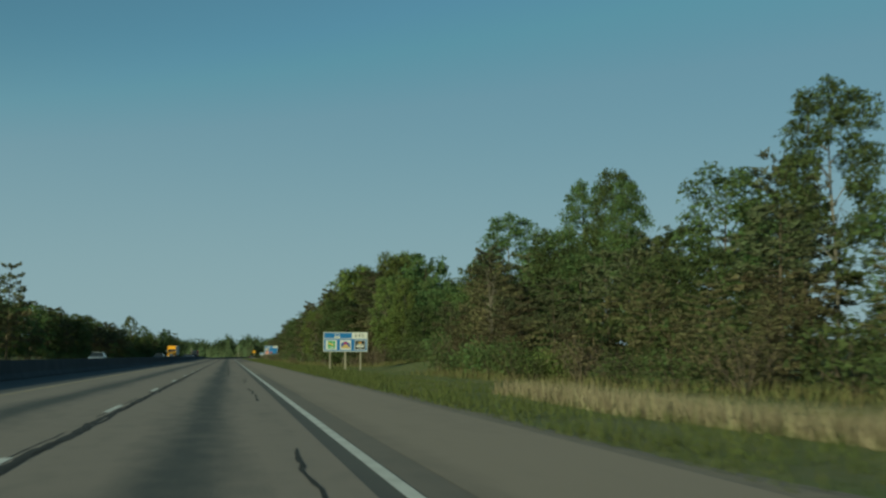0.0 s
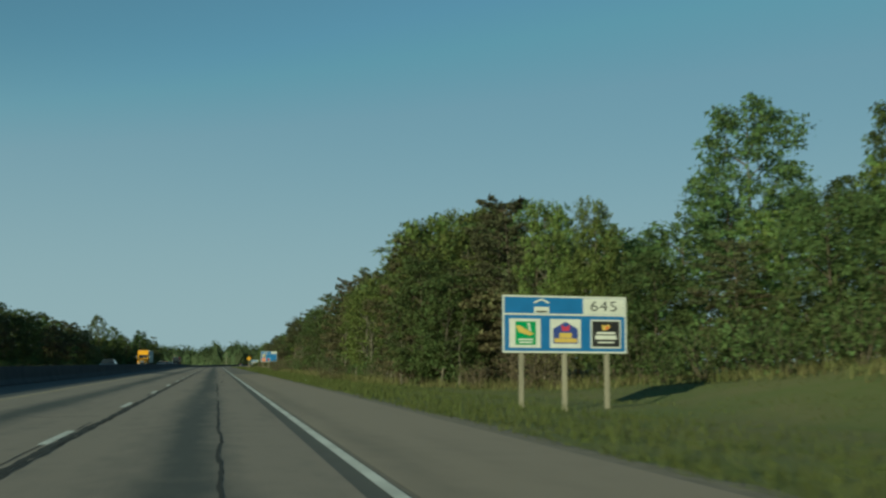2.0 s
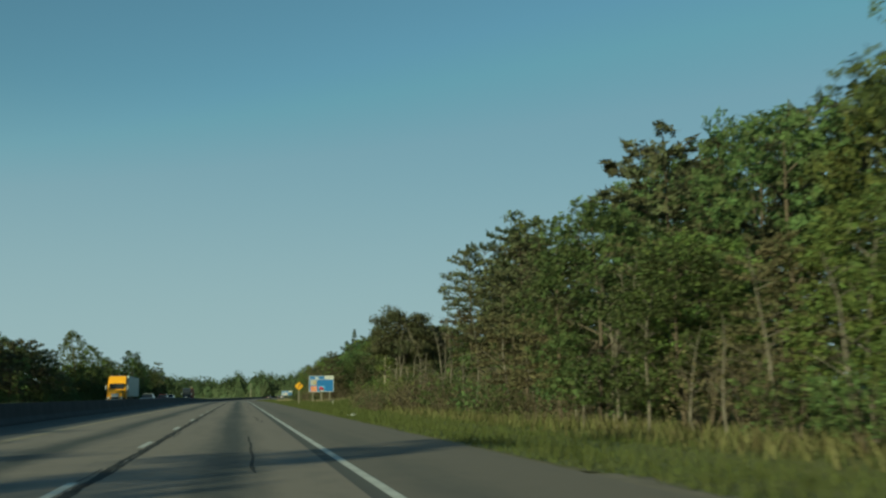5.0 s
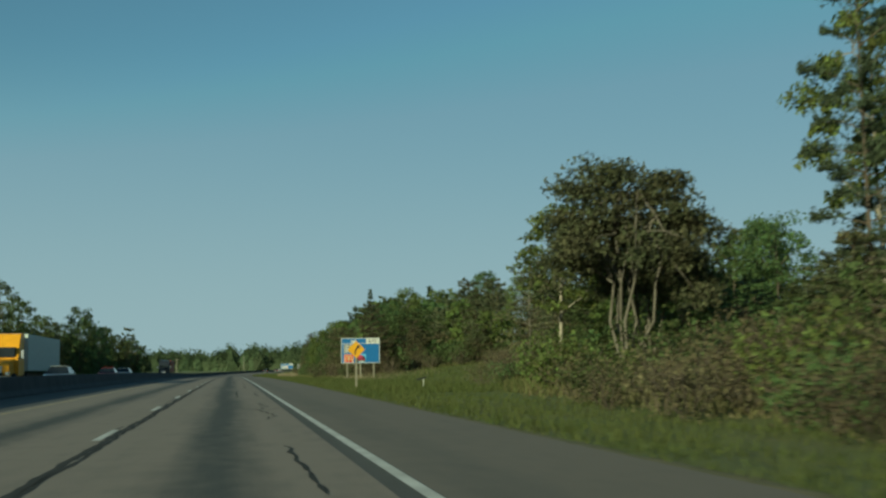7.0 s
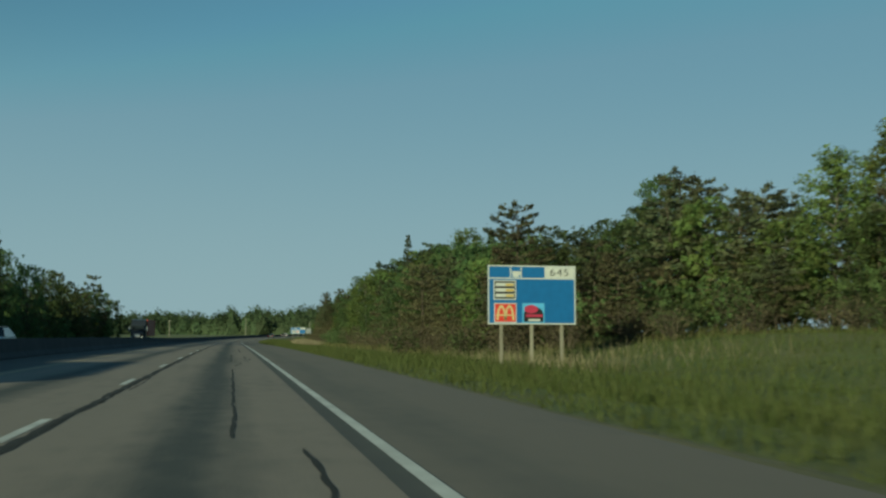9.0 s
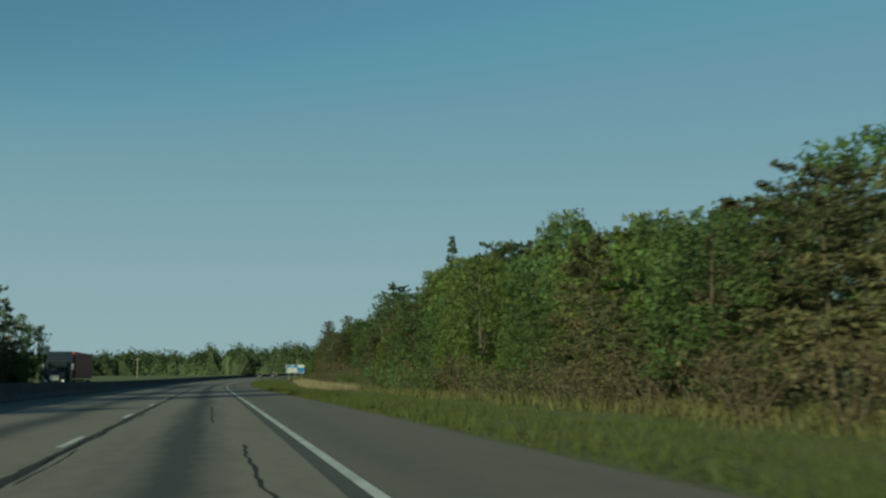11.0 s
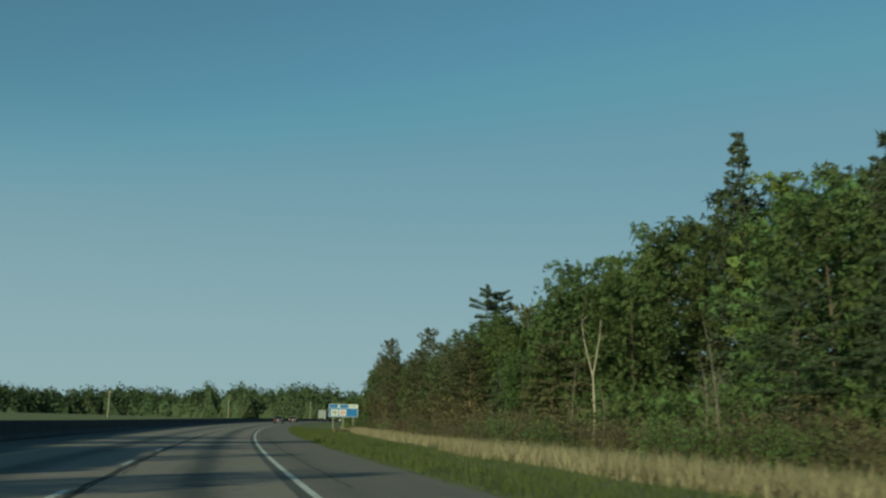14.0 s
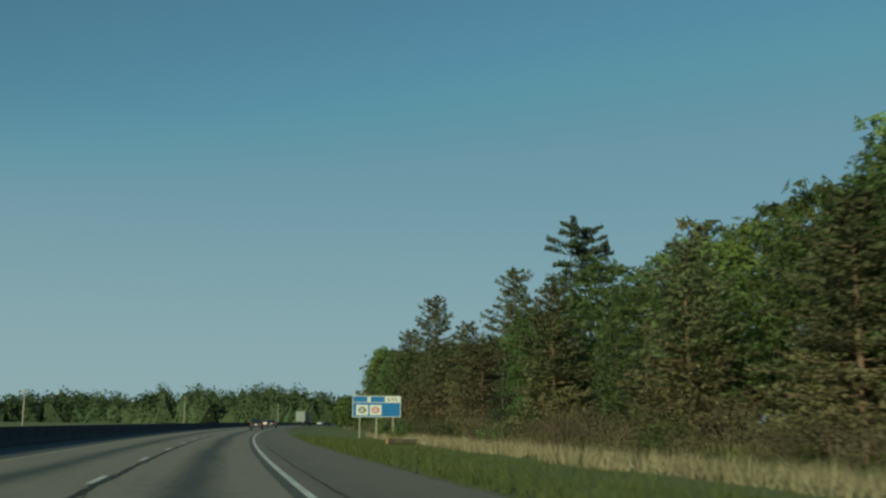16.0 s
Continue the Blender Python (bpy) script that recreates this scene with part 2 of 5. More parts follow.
# ---- the road's line: straight, then bending gently to the right ----
K0, KR, KMAX, KEND = 445.7, 62.7, 0.000564, 1000.0
SLOPES = ((0, 300, 450, 600, 750, 950), (0.0036, 0.0036, -0.0027, 0.0039, 0.0049, 0.0024))
EDGE_LINE, LANE_LINE, BARRIER, DASH0, DASH_STEP = 1.624, -2.126, -6.801, 10.717, 12.351
ARC = np.arange(-400, 4002, 2.0)
_k = KMAX * np.clip((ARC - K0) / KR, 0, 1) * (ARC < KEND)
_h = np.concatenate([[0], np.cumsum((_k[1:] + _k[:-1]))])
_x = np.concatenate([[0], np.cumsum(np.sin((_h[1:] + _h[:-1]) / 2) * 2)])
_y = ARC[0] + np.concatenate([[0], np.cumsum(np.cos((_h[1:] + _h[:-1]) / 2) * 2)])
_s = np.interp(ARC, SLOPES[0], SLOPES[1]) * (ARC < 1100) * (ARC > -100)
_z = np.concatenate([[0], np.cumsum(_s[1:] + _s[:-1])])
_z -= np.interp(0, ARC, _z)


def on_road(s, off, dz=0.0):
    """The place at s metres along the road, off metres to the right of the lane's middle and dz above it."""
    h = np.interp(s, ARC, _h)
    return Vector((np.interp(s, ARC, _x) + off * math.cos(h), np.interp(s, ARC, _y) - off * math.sin(h), np.interp(s, ARC, _z) + dz))


def heading(s):
    return float(np.interp(s, ARC, _h))


def rise(s):
    """How far the ground 25 m right of the lane lies above the road."""
    return float(np.interp(s, (-50, 30, 60, 100, 128, 240, 280, 310, 370, 400, 430, 520, 700), (0, 0, 0.4, 1.7, 0.2, 0.2, 0.6, 0.9, 1.2, 0.6, 0.1, 0.0, 0.4)))


def lie(s, off):
    """Height of the ground over the road beside it."""
    if off > 4.6:
        r = rise(s)
        return float(np.interp(off, (4.6, 5.4, 8, 11, 15, 25, 60, 300, 1300), (-0.04, -0.07, -0.24, -0.33, 0.05 * r - 0.33, r, 1.4 * r + 0.3, 2.5, 6))) + 0.06 * math.sin(s * 0.31 + off) * min(1, (off - 4.6) / 6)
    if off < -19.5:
        return float(np.interp(-off, (19.5, 22, 28, 60, 300, 2500), (-0.05, -0.3, -0.3, 0.2, 1.0, 6)))
    return -0.06


def ground_at(s, off, dz=0.0):
    return on_road(s, off, lie(s, off) + dz)


# ---- building helpers ----
def part(name, bm, material, parent=None, label="", smooth=False):
    me = bpy.data.meshes.new(name)
    bm.to_mesh(me)
    bm.free()
    return part_of(name, me, material, parent, label, smooth)


def part_of(name, me, material, parent=None, label="", smooth=False):
    for m in (material if isinstance(material, (list, tuple)) else (material,)):
        me.materials.append(m)
    if smooth:
        me.polygons.foreach_set("use_smooth", [True] * len(me.polygons))
    ob = new(name, me)
    if parent is not None:
        ob.parent = parent
    if label:
        ob["label"] = label
    return ob


def mesh_of(name, verts, faces):
    me = bpy.data.meshes.new(name)
    me.from_pydata([tuple(v) for v in verts], [], faces)
    me.update()
    return me


def box(bm, cx, cy, cz, sx, sy, sz, bevel=0.0):
    r = bmesh.ops.create_cube(bm, size=1, matrix=Matrix.Translation((cx, cy, cz)) @ Matrix.Diagonal((sx, sy, sz, 1)))
    if bevel:
        bmesh.ops.bevel(bm, geom=list({e for v in r["verts"] for e in v.link_edges}), offset=bevel, segments=2, affect="EDGES")
    return r["verts"]


def box_mesh(cx, cy, cz, sx, sy, sz, bevel=0.0):
    bm = bmesh.new()
    box(bm, cx, cy, cz, sx, sy, sz, bevel)
    return bm


def thing(name, m, label, category, group="", kind=""):
    ob = new(name)
    ob.matrix_world = m
    return tagged(ob, label, category, group, kind)


def ribbon(name, s0, s1, o0, o1, dz, step, material, parent=None, thick=0.0):
    """A strip of the road's surface with u = offset and v = distance."""
    n = max(2, int((s1 - s0) / step) + 1)
    ss = np.linspace(s0, s1, n)
    verts, faces, uvs = [], [], []
    for s in ss:
        for o in (o0, o1):
            verts.append(on_road(s, o, dz))
            uvs.append((o, s))
    if thick:
        for s in ss:
            for o in (o0, o1):
                verts.append(on_road(s, o, dz - thick))
                uvs.append((o, s))
    for i in range(n - 1):
        a = 2 * i
        faces.append((a, a + 1, a + 3, a + 2))
        if thick:
            b = a + 2 * n
            faces += [(a, a + 2, b + 2, b), (a + 1, b + 1, b + 3, a + 3)]
    me = mesh_of(name, verts, faces)
    layer = me.uv_layers.new(name="UVMap")
    for loop in me.loops:
        layer.data[loop.index].uv = uvs[loop.vertex_index]
    return part_of(name, me, material, parent)


# ---- ground and road ----
def build_ground():
    ss = np.concatenate([np.arange(-380, 0, 40), np.arange(0, 700, 4), np.arange(700, 1300, 20), np.arange(1300, 4000, 150)])
    oo = [-2500, -1200, -500, -200, -100, -60, -40, -28, -24, -22, -19.5, -13, -6, 0, 4.6, 5.0, 5.4, 6, 7, 8, 9.5, 11, 13, 15, 18, 21, 25, 32, 42, 60, 100, 200, 500, 1200]
    verts = [on_road(s, o, lie(s, o)) for s in ss for o in oo]
    w = len(oo)
    faces = [(i * w + j, i * w + j + 1, (i + 1) * w + j + 1, (i + 1) * w + j) for i in range(len(ss) - 1) for j in range(w - 1)]
    me = mesh_of("ground", verts, faces)
    ob = part_of("ground", me, SOIL, smooth=True)
    tagged(ob, "green roadside meadow ground with worn patches", "ground", kind="structure")


def build_road():
    road = ribbon("road", -60, 1300, -6.25, 1.34, 0.0, 4, LANE)
    tagged(road, "worn grey asphalt highway lanes with darkened middle bands", "road", kind="structure")
    ribbon("edge_strip", -60, 1300, 1.34, 1.56, 0.0, 4, STRIP, road)
    # strip under the wall's shadow, part of that shade put into its colour
    ribbon("inner_shoulder", -60, 1300, -9.25, -6.25, -0.002, 4, INNER_SHADED, road)
    sh = ribbon("shoulder", -60, 1300, 1.56, 4.55, -0.004, 4, SHOULDER)
    ribbon("old_surface", -60, 64, 2.1, 4.5, 0.0, 4, OLD_SHOULDER, sh)
    ribbon("old_surface", 64, 176, 1.78, 4.5, 0.0, 4, OLD_SHOULDER, sh)
    tagged(sh, "brownish-grey paved shoulder with dark seam", "road shoulder", kind="structure")

    def ragged_edge(name, s0, s1, inner, outer, wander, material, label, category):
        """A thin strip on the ground whose outer edge wanders."""
        ss = np.arange(s0, s1, 0.5)
        verts = []
        for s in ss:
            o = outer + wander * (noise.noise(Vector((s * 0.22, outer, 1))) + 0.7 * noise.noise(Vector((s * 1.1, outer, 5))))
            verts += [on_road(s, inner, -0.01), on_road(s, 0.5 * (inner + o), lie(s, 4.8) + 0.025), on_road(s, o, lie(s, o) + 0.004)]
        faces = [q for i in range(len(ss) - 1) for q in ((3 * i, 3 * i + 1, 3 * i + 4, 3 * i + 3), (3 * i + 1, 3 * i + 2, 3 * i + 5, 3 * i + 4))]
        tagged(part_of(name, mesh_of(name, verts, faces), material), label, category, kind="structure")

    ragged_edge("shoulder_gravel", -60, 185, 4.48, 5.2, 0.3, GRAVEL, "narrow strip of gravel between shoulder and grass", "gravel")
    ragged_edge("verge_edge", 185, 700, 4.5, 4.95, 0.28, STRAW_EDGE, "ragged straw-coloured dirt edge between shoulder and grass", "verge edge")
    op = ribbon("opposite_road", -60, 1300, -19.6, -9.25, -0.01, 4, OPPOSITE)
    tagged(op, "grey asphalt lanes of the opposite carriageway", "road", kind="structure")
    ribbon("edge_line", -60, 1300, EDGE_LINE - 0.07, EDGE_LINE + 0.07, 0.004, 4, PAINT, road)
    ribbon("left_line", -60, 1300, -5.95, -5.83, 0.004, 4, YELLOW_PAINT, road)
    for n in range(-3, 80):
        c = DASH0 + DASH_STEP * n
        ribbon("lane_dash", c - 1.5, c + 1.5, LANE_LINE - 0.065, LANE_LINE + 0.065, 0.004, 1.5, PAINT, road)
    rng = random.Random(5)

    def crack(s0, s1, off, wide, wander, name="tar_seam", base=road):
        ss = np.arange(s0, s1 + 0.01, 0.3)
        verts, faces, o, ph = [], [], 0.0, rng.random() * 50
        for i, s in enumerate(ss):
            o = off + wander * (noise.noise(Vector((s * 0.35, ph, 0))) + 0.5 * noise.noise(Vector((s * 1.3, ph, 4)))) + 0.18 * wide * noise.noise(Vector((s * 4.1, ph, 6)))
            w = wide * max(0.12, 0.55 + 0.8 * abs(noise.noise(Vector((s * 0.8, ph, 9)))) + 0.45 * noise.noise(Vector((s * 3.3, ph, 13))))
            if i in (0, len(ss) - 1):
                w *= 0.3
            verts += [on_road(s, o - w / 2, 0.003), on_road(s, o + w / 2, 0.003)]
        faces = [(2 * i, 2 * i + 1, 2 * i + 3, 2 * i + 2) for i in range(len(ss) - 1)]
        part_of(name, mesh_of(name, verts, faces), TAR, base)

    crack(-20, 640, LANE_LINE + 0.17, 0.17, 0.06)
    crack(-20, 640, LANE_LINE + 0.25, 0.09, 0.07)
    s = -15.0
    while s < 560:
        e = s + rng.uniform(4, 14)
        crack(s, e, LANE_LINE + rng.choice((0.02, 0.36)), 0.035, 0.05)
        s = e + rng.uniform(2, 16)

    def cross_crack(s, o0, o1, wide):
        oo = np.arange(o0, o1 + 0.01, 0.2)
        verts = []
        for o in oo:
            c = s + 0.5 * noise.noise(Vector((o * 1.4, s, 2))) + 0.12 * noise.noise(Vector((o * 6, s, 5)))
            w = wide * (0.5 + abs(noise.noise(Vector((o * 3, s, 8)))))
            verts += [on_road(c - w / 2, o, 0.003), on_road(c + w / 2, o, 0.003)]
        part_of("tar_seam", mesh_of("tar_seam", verts, [(2 * i, 2 * i + 2, 2 * i + 3, 2 * i + 1) for i in range(len(oo) - 1)]), TAR, road)

    for s, o0, o1 in ((47, -2.0, -0.6), (91, -5.6, -2.2), (132.7, -0.35, 0.45), (132.4, -2.1, -1.4), (178, -5.8, -2.2), (268, 0.2, 1.4), (296, -1.9, -0.8), (352, -0.2, 0.9)):
        cross_crack(s, o0, o1, 0.09)
    for s0, s1, off, wander in ((8, 13, 0.9, 0.12), (26, 36, 0.88, 0.16), (43, 52, 0.9, 0.2), (58, 100, 0.18, 0.05), (104, 128, 0.2, 0.05), (129, 134, 0.48, 0.15),
                                (145, 154, 0.1, 0.06), (160, 172, 0.7, 0.2), (186, 200, 0.2, 0.06), (214, 226, 0.8, 0.2), (248, 254, 0.72, 0.16), (262, 273, 0.8, 0.3),
                                (281, 289, 0.95, 0.25), (280, 292, 0.2, 0.05), (299, 308, 0.78, 0.14), (313, 317, 0.85, 0.1), (318, 340, 0.2, 0.05), (343, 350, 0.4, 0.2),
                                (349, 366, 0.14, 0.06), (350, 361, 0.8, 0.22), (372, 392, 0.7, 0.15), (400, 415, 0.2, 0.06)):
        crack(s0, s1, off, 0.07, wander)
    crack(495, 545, 2.45, 0.05, 0.05, "shoulder_seam", sh)
    crack(560, 600, 2.15, 0.06, 0.05, "shoulder_seam", sh)


def build_barrier():
    """A median wall with the usual sloped foot."""
    prof = ((0.0, 0.0), (0.0, 0.08), (-0.17, 0.3), (-0.25, 0.9), (-0.42, 0.9), (-0.5, 0.3), (-0.67, 0.08), (-0.67, 0.0))
    ss = np.arange(-60, 1300, 6.0)
    verts = [on_road(s, BARRIER - 2.4 + o, z - 0.015) for s in ss for o, z in prof]
    w = len(prof)
    faces = [(i * w + j, (i + 1) * w + j, (i + 1) * w + j + 1, i * w + j + 1) for i in range(len(ss) - 1) for j in range(w - 1)]
    ob = part_of("median_barrier", mesh_of("median_barrier", verts, faces), CONCRETE)
    tagged(ob, "long grey concrete median wall along the highway", "barrier", kind="structure")


build_ground()
build_road()
build_barrier()


# ---- trees ----
def tube(verts, faces, points, radii, sides=6):
    base = len(verts)
    for i, (p, r) in enumerate(zip(points, radii)):
        d = (points[min(i + 1, len(points) - 1)] - points[max(i - 1, 0)]).normalized()
        u = d.orthogonal().normalized()
        v = d.cross(u)
        for k in range(sides):
            a = 2 * math.pi * k / sides
            verts.append(p + r * (math.cos(a) * u + math.sin(a) * v))
    for i in range(len(points) - 1):
        for k in range(sides):
            a, b = base + i * sides + k, base + i * sides + (k + 1) % sides
            faces.append((a, b, b + sides, a + sides))


def leaf_mesh(name, centres, outward, sizes, rng, flat=0.0, aspect=0.65, along=None):
    """Small leaf sprays, one three-cornered face each, turned roughly outward; along: the way their tips point."""
    n = len(centres)
    nrm = 0.6 * outward + rng.normal(0, 0.75, (n, 3))
    nrm[:, 2] += flat + 0.25
    nrm /= np.linalg.norm(nrm, axis=1, keepdims=True) + 1e-9
    u = np.cross(nrm, rng.normal(0, 1, (n, 3))) if along is None else along + rng.normal(0, 0.55, (n, 3))
    u -= nrm * np.sum(u * nrm, axis=1, keepdims=True)
    u /= np.linalg.norm(u, axis=1, keepdims=True) + 1e-9
    v = np.cross(nrm, u)
    s = sizes[:, None]
    q = np.stack([centres - u * s * 0.6 - v * s * aspect, centres - u * s * 0.6 * rng.uniform(0.3, 1.2, (n, 1)) + v * s * aspect, centres + u * s - nrm * s * 0.15], 1).reshape(-1, 3)
    me = bpy.data.meshes.new(name)
    me.vertices.add(3 * n)
    me.vertices.foreach_set("co", q.ravel())
    me.loops.add(3 * n)
    me.loops.foreach_set("vertex_index", np.arange(3 * n, dtype=np.int32))
    me.polygons.add(n)
    me.polygons.foreach_set("loop_start", np.arange(0, 3 * n, 3, dtype=np.int32))
    me.polygons.foreach_set("loop_total", np.full(n, 3, dtype=np.int32))
    me.update()
    return me


def unit_rows(rng, n):
    d = rng.normal(0, 1, (n, 3))
    return d / np.linalg.norm(d, axis=1, keepdims=True)


def broad_tree(name, height, spread, crown_low, seed, leaf, bark=None, count=6000, leaf_size=0.2, label="", category="tree", clumps=46, twigs=True, peak=0.9):
    """Trunk, rising limbs, twigs and a crown of separate leaf clumps with gaps between them."""
    rng, pr = np.random.default_rng(seed), random.Random(seed)
    root = thing(name, Matrix.Identity(4), label, category)
    verts, faces = [], []
    lean = Vector((pr.uniform(-0.05, 0.05), pr.uniform(-0.05, 0.05), 0)) * height
    r0 = 0.009 * height + 0.025
    axis = lambda f: lean * f * f + Vector((0.012 * height * math.sin(5 * f + seed), 0.012 * height * math.cos(4 * f + seed), height * f))
    steps = (0.02, 0.2, 0.4, 0.6, 0.78, 0.92)
    tube(verts, faces, [Vector((0, 0, -0.3))] + [axis(f) for f in steps], [r0 * 1.3, r0, r0 * 0.8, r0 * 0.62, r0 * 0.42, r0 * 0.25, r0 * 0.08], 7)
    limbs = []
    for i in range(10):
        f = crown_low * 0.8 + (0.82 - crown_low * 0.8) * (i + 0.3) / 10
        a = i * 2.4 + pr.uniform(-0.4, 0.4)
        reach = spread * (0.5 - 0.25 * i / 10) * pr.uniform(0.8, 1.2)
        tip = axis(f) + Vector((math.cos(a) * reach, math.sin(a) * reach, reach * pr.uniform(0.5, 1.1)))
        tube(verts, faces, [axis(f), axis(f).lerp(tip, 0.5) + Vector((0, 0, 0.05 * reach)), tip], [r0 * 0.42, r0 * 0.28, r0 * 0.14], 5)
        limbs.append(tip)
    cs, outs, szs = [], [], []
    per = count // clumps
    for i in range(clumps):
        f = (i + pr.random()) / clumps
        a = i * 2.4 + pr.uniform(-0.6, 0.6)
        w = spread * math.sin(math.pi * (0.14 + 0.8 * f ** peak)) ** 0.65
        d = w * pr.uniform(0.35, 1.0) ** 0.5 * (1 + 0.22 * math.sin(2 * a + seed) * math.cos(7 * f + seed)) * 0.86
        z = height * (crown_low + (0.96 - crown_low) * f)
        c = axis(z / height) + Vector((math.cos(a) * d, math.sin(a) * d, 0))
        r = spread * pr.uniform(0.17, 0.3)
        if twigs:
            start = min(limbs, key=lambda q: (q - c).length)
            tube(verts, faces, [start, start.lerp(c, 0.5) + Vector((0, 0, 0.1)), c], [r0 * 0.14, r0 * 0.1, r0 * 0.03], 3)
        dirs = unit_rows(rng, per)
        dirs[:, 2] = dirs[:, 2] * 0.9 + 0.15
        p = np.array(c) + dirs * (r * (0.25 + 0.85 * rng.random(per) ** 0.6))[:, None] * np.array((1.15, 1.15, 0.72))
        p += np.array((math.cos(a), math.sin(a), -0.25)) * (rng.random((per, 1)) ** 2) * r * 0.8
        cs.append(p), outs.append(dirs), szs.append(leaf_size * rng.uniform(0.55, 1.3, per))
    part_of("trunk", mesh_of("trunk", verts, faces), bark or BARK, root, smooth=True)
    part_of("crown", leaf_mesh("crown", np.concatenate(cs), np.concatenate(outs), np.concatenate(szs), rng), leaf, root)
    return root


def pine_tree(name, height, spread, crown_low, seed, leaf, bark=None, count=6000, leaf_size=0.2, label="", shape="round", category="pine tree", gap=0.62, dry=0.0, droop=0.0, tuft=0.5, twigs=True):
    """A straight trunk with whorls of flat boughs; each bough is a fan of needle sprays. dry: share of the crown, from below, with browned needles."""
    rng, pr = np.random.default_rng(seed), random.Random(seed)
    root = thing(name, Matrix.Identity(4), label, category)
    verts, faces = [], []
    bend = Vector((pr.uniform(-0.03, 0.03), pr.uniform(-0.03, 0.03), 0)) * height
    r0 = 0.009 * height + 0.03
    axis = lambda f: bend * f * f + Vector((0, 0, height * f))
    tube(verts, faces, [Vector((0, 0, -0.3))] + [axis(f) for f in (0.02, 0.3, 0.6, 0.85, 0.99)], [r0 * 1.3, r0, r0 * 0.8, r0 * 0.5, r0 * 0.25, 0.02], 7)
    for k in range(6):  # short dead stubs below the crown
        f = crown_low * pr.uniform(0.35, 1.0) + 0.03
        a, L = pr.uniform(0, 6.28), spread * pr.uniform(0.2, 0.5)
        tube(verts, faces, [axis(f), axis(f) + Vector((math.cos(a) * L, math.sin(a) * L, pr.uniform(-0.2, 0.1) * L))], [r0 * 0.2, 0.01], 3)
    boughs = []
    zf = crown_low
    turn = 0.0
    while zf < 0.985:
        f = (zf - crown_low) / (1 - crown_low)
        if shape == "cone":
            reach = spread * (1 - f) ** (0.85 if droop > 0 else 0.5) + 0.25
        elif shape == "flat":
            reach = spread * (0.55 + 0.45 * math.sin(math.pi * (0.1 + 0.75 * f)))
        else:
            reach = spread * (math.sin(math.pi * (0.2 + 0.75 * f)) ** 0.7) + 0.15
        n = 5 if shape != "flat" else 4
        for k in range(n):
            if pr.random() < 0.14:
                continue
            a = turn + k * 6.283 / n + pr.uniform(-0.35, 0.35)
            L = reach * pr.uniform(0.6, 1.12)
            start = axis(zf + pr.uniform(-0.01, 0.01))
            lift = (-droop + 0.45 * f ** 1.5 + pr.uniform(-0.08, 0.08)) * L
            end = start + Vector((math.cos(a) * L, math.sin(a) * L, lift))
            mid = start.lerp(end, 0.55) + Vector((0, 0, (-0.05 if droop else 0.06) * L))
            if twigs:
                tube(verts, faces, [start, mid, end], [r0 * 0.24, r0 * 0.15, 0.012], 4)
            else:
                tube(verts, faces, [start, end], [r0 * 0.2, 0.012], 3)
            boughs.append((start, mid, end, L, f))
        turn += 1.1
        zf += gap * pr.uniform(0.75, 1.25) / height * (1.0 if shape != "cone" else 0.75)
    total = sum(b[3] + 0.5 for b in boughs)
    green, brown = ([], [], [], []), ([], [], [], [])
    for a, mid, b, L, f in boughs:
        m = max(5, int(count * (L + 0.5) / total))
        t = np.clip(0.16 + 0.9 * rng.random(m) ** tuft, 0, 1.05)
        base = np.where(t[:, None] < 0.55, np.array(a) + (t[:, None] / 0.55) * np.array(mid - a), np.array(mid) + ((t[:, None] - 0.55) / 0.45) * np.array(b - mid))
        d = np.array((b - a).normalized())
        side = np.array((-d[1], d[0], 0.0))
        half = 0.36 * L * np.sin(np.pi * np.clip(0.12 + 0.78 * t, 0, 1)) + 0.05
        o = np.clip(rng.normal(0, 0.5, m), -1, 1)
        p = base + side * (o * half)[:, None] + np.array((0, 0, 1.0)) * (np.abs(rng.normal(0, 0.13, m)) * (0.5 + L * 0.4) - 0.04 - 0.05 * np.abs(o) * L)[:, None]
        way = d[None] + side[None] * (o * 0.9)[:, None] + np.array((0, 0, 0.25))
        dest = brown if f + pr.uniform(-0.12, 0.12) < dry else green
        dest[0].append(p), dest[1].append(np.tile(np.array((0, 0, 0.3))[None], (m, 1))), dest[2].append(leaf_size * rng.uniform(0.6, 1.35, m)), dest[3].append(way)
    part_of("trunk", mesh_of("trunk", verts, faces), bark or BARK, root, smooth=True)
    for title, store, material in (("crown", green, leaf), ("lower_crown", brown, LEAF_BROWN)):
        if store[0]:
            part_of(title, leaf_mesh(title, np.concatenate(store[0]), np.concatenate(store[1]), np.concatenate(store[2]), rng, 0.3, 0.55, np.concatenate(store[3])), material, root, "browned lower boughs" if title == "lower_crown" and leaf != LEAF_BROWN else "")
    return root


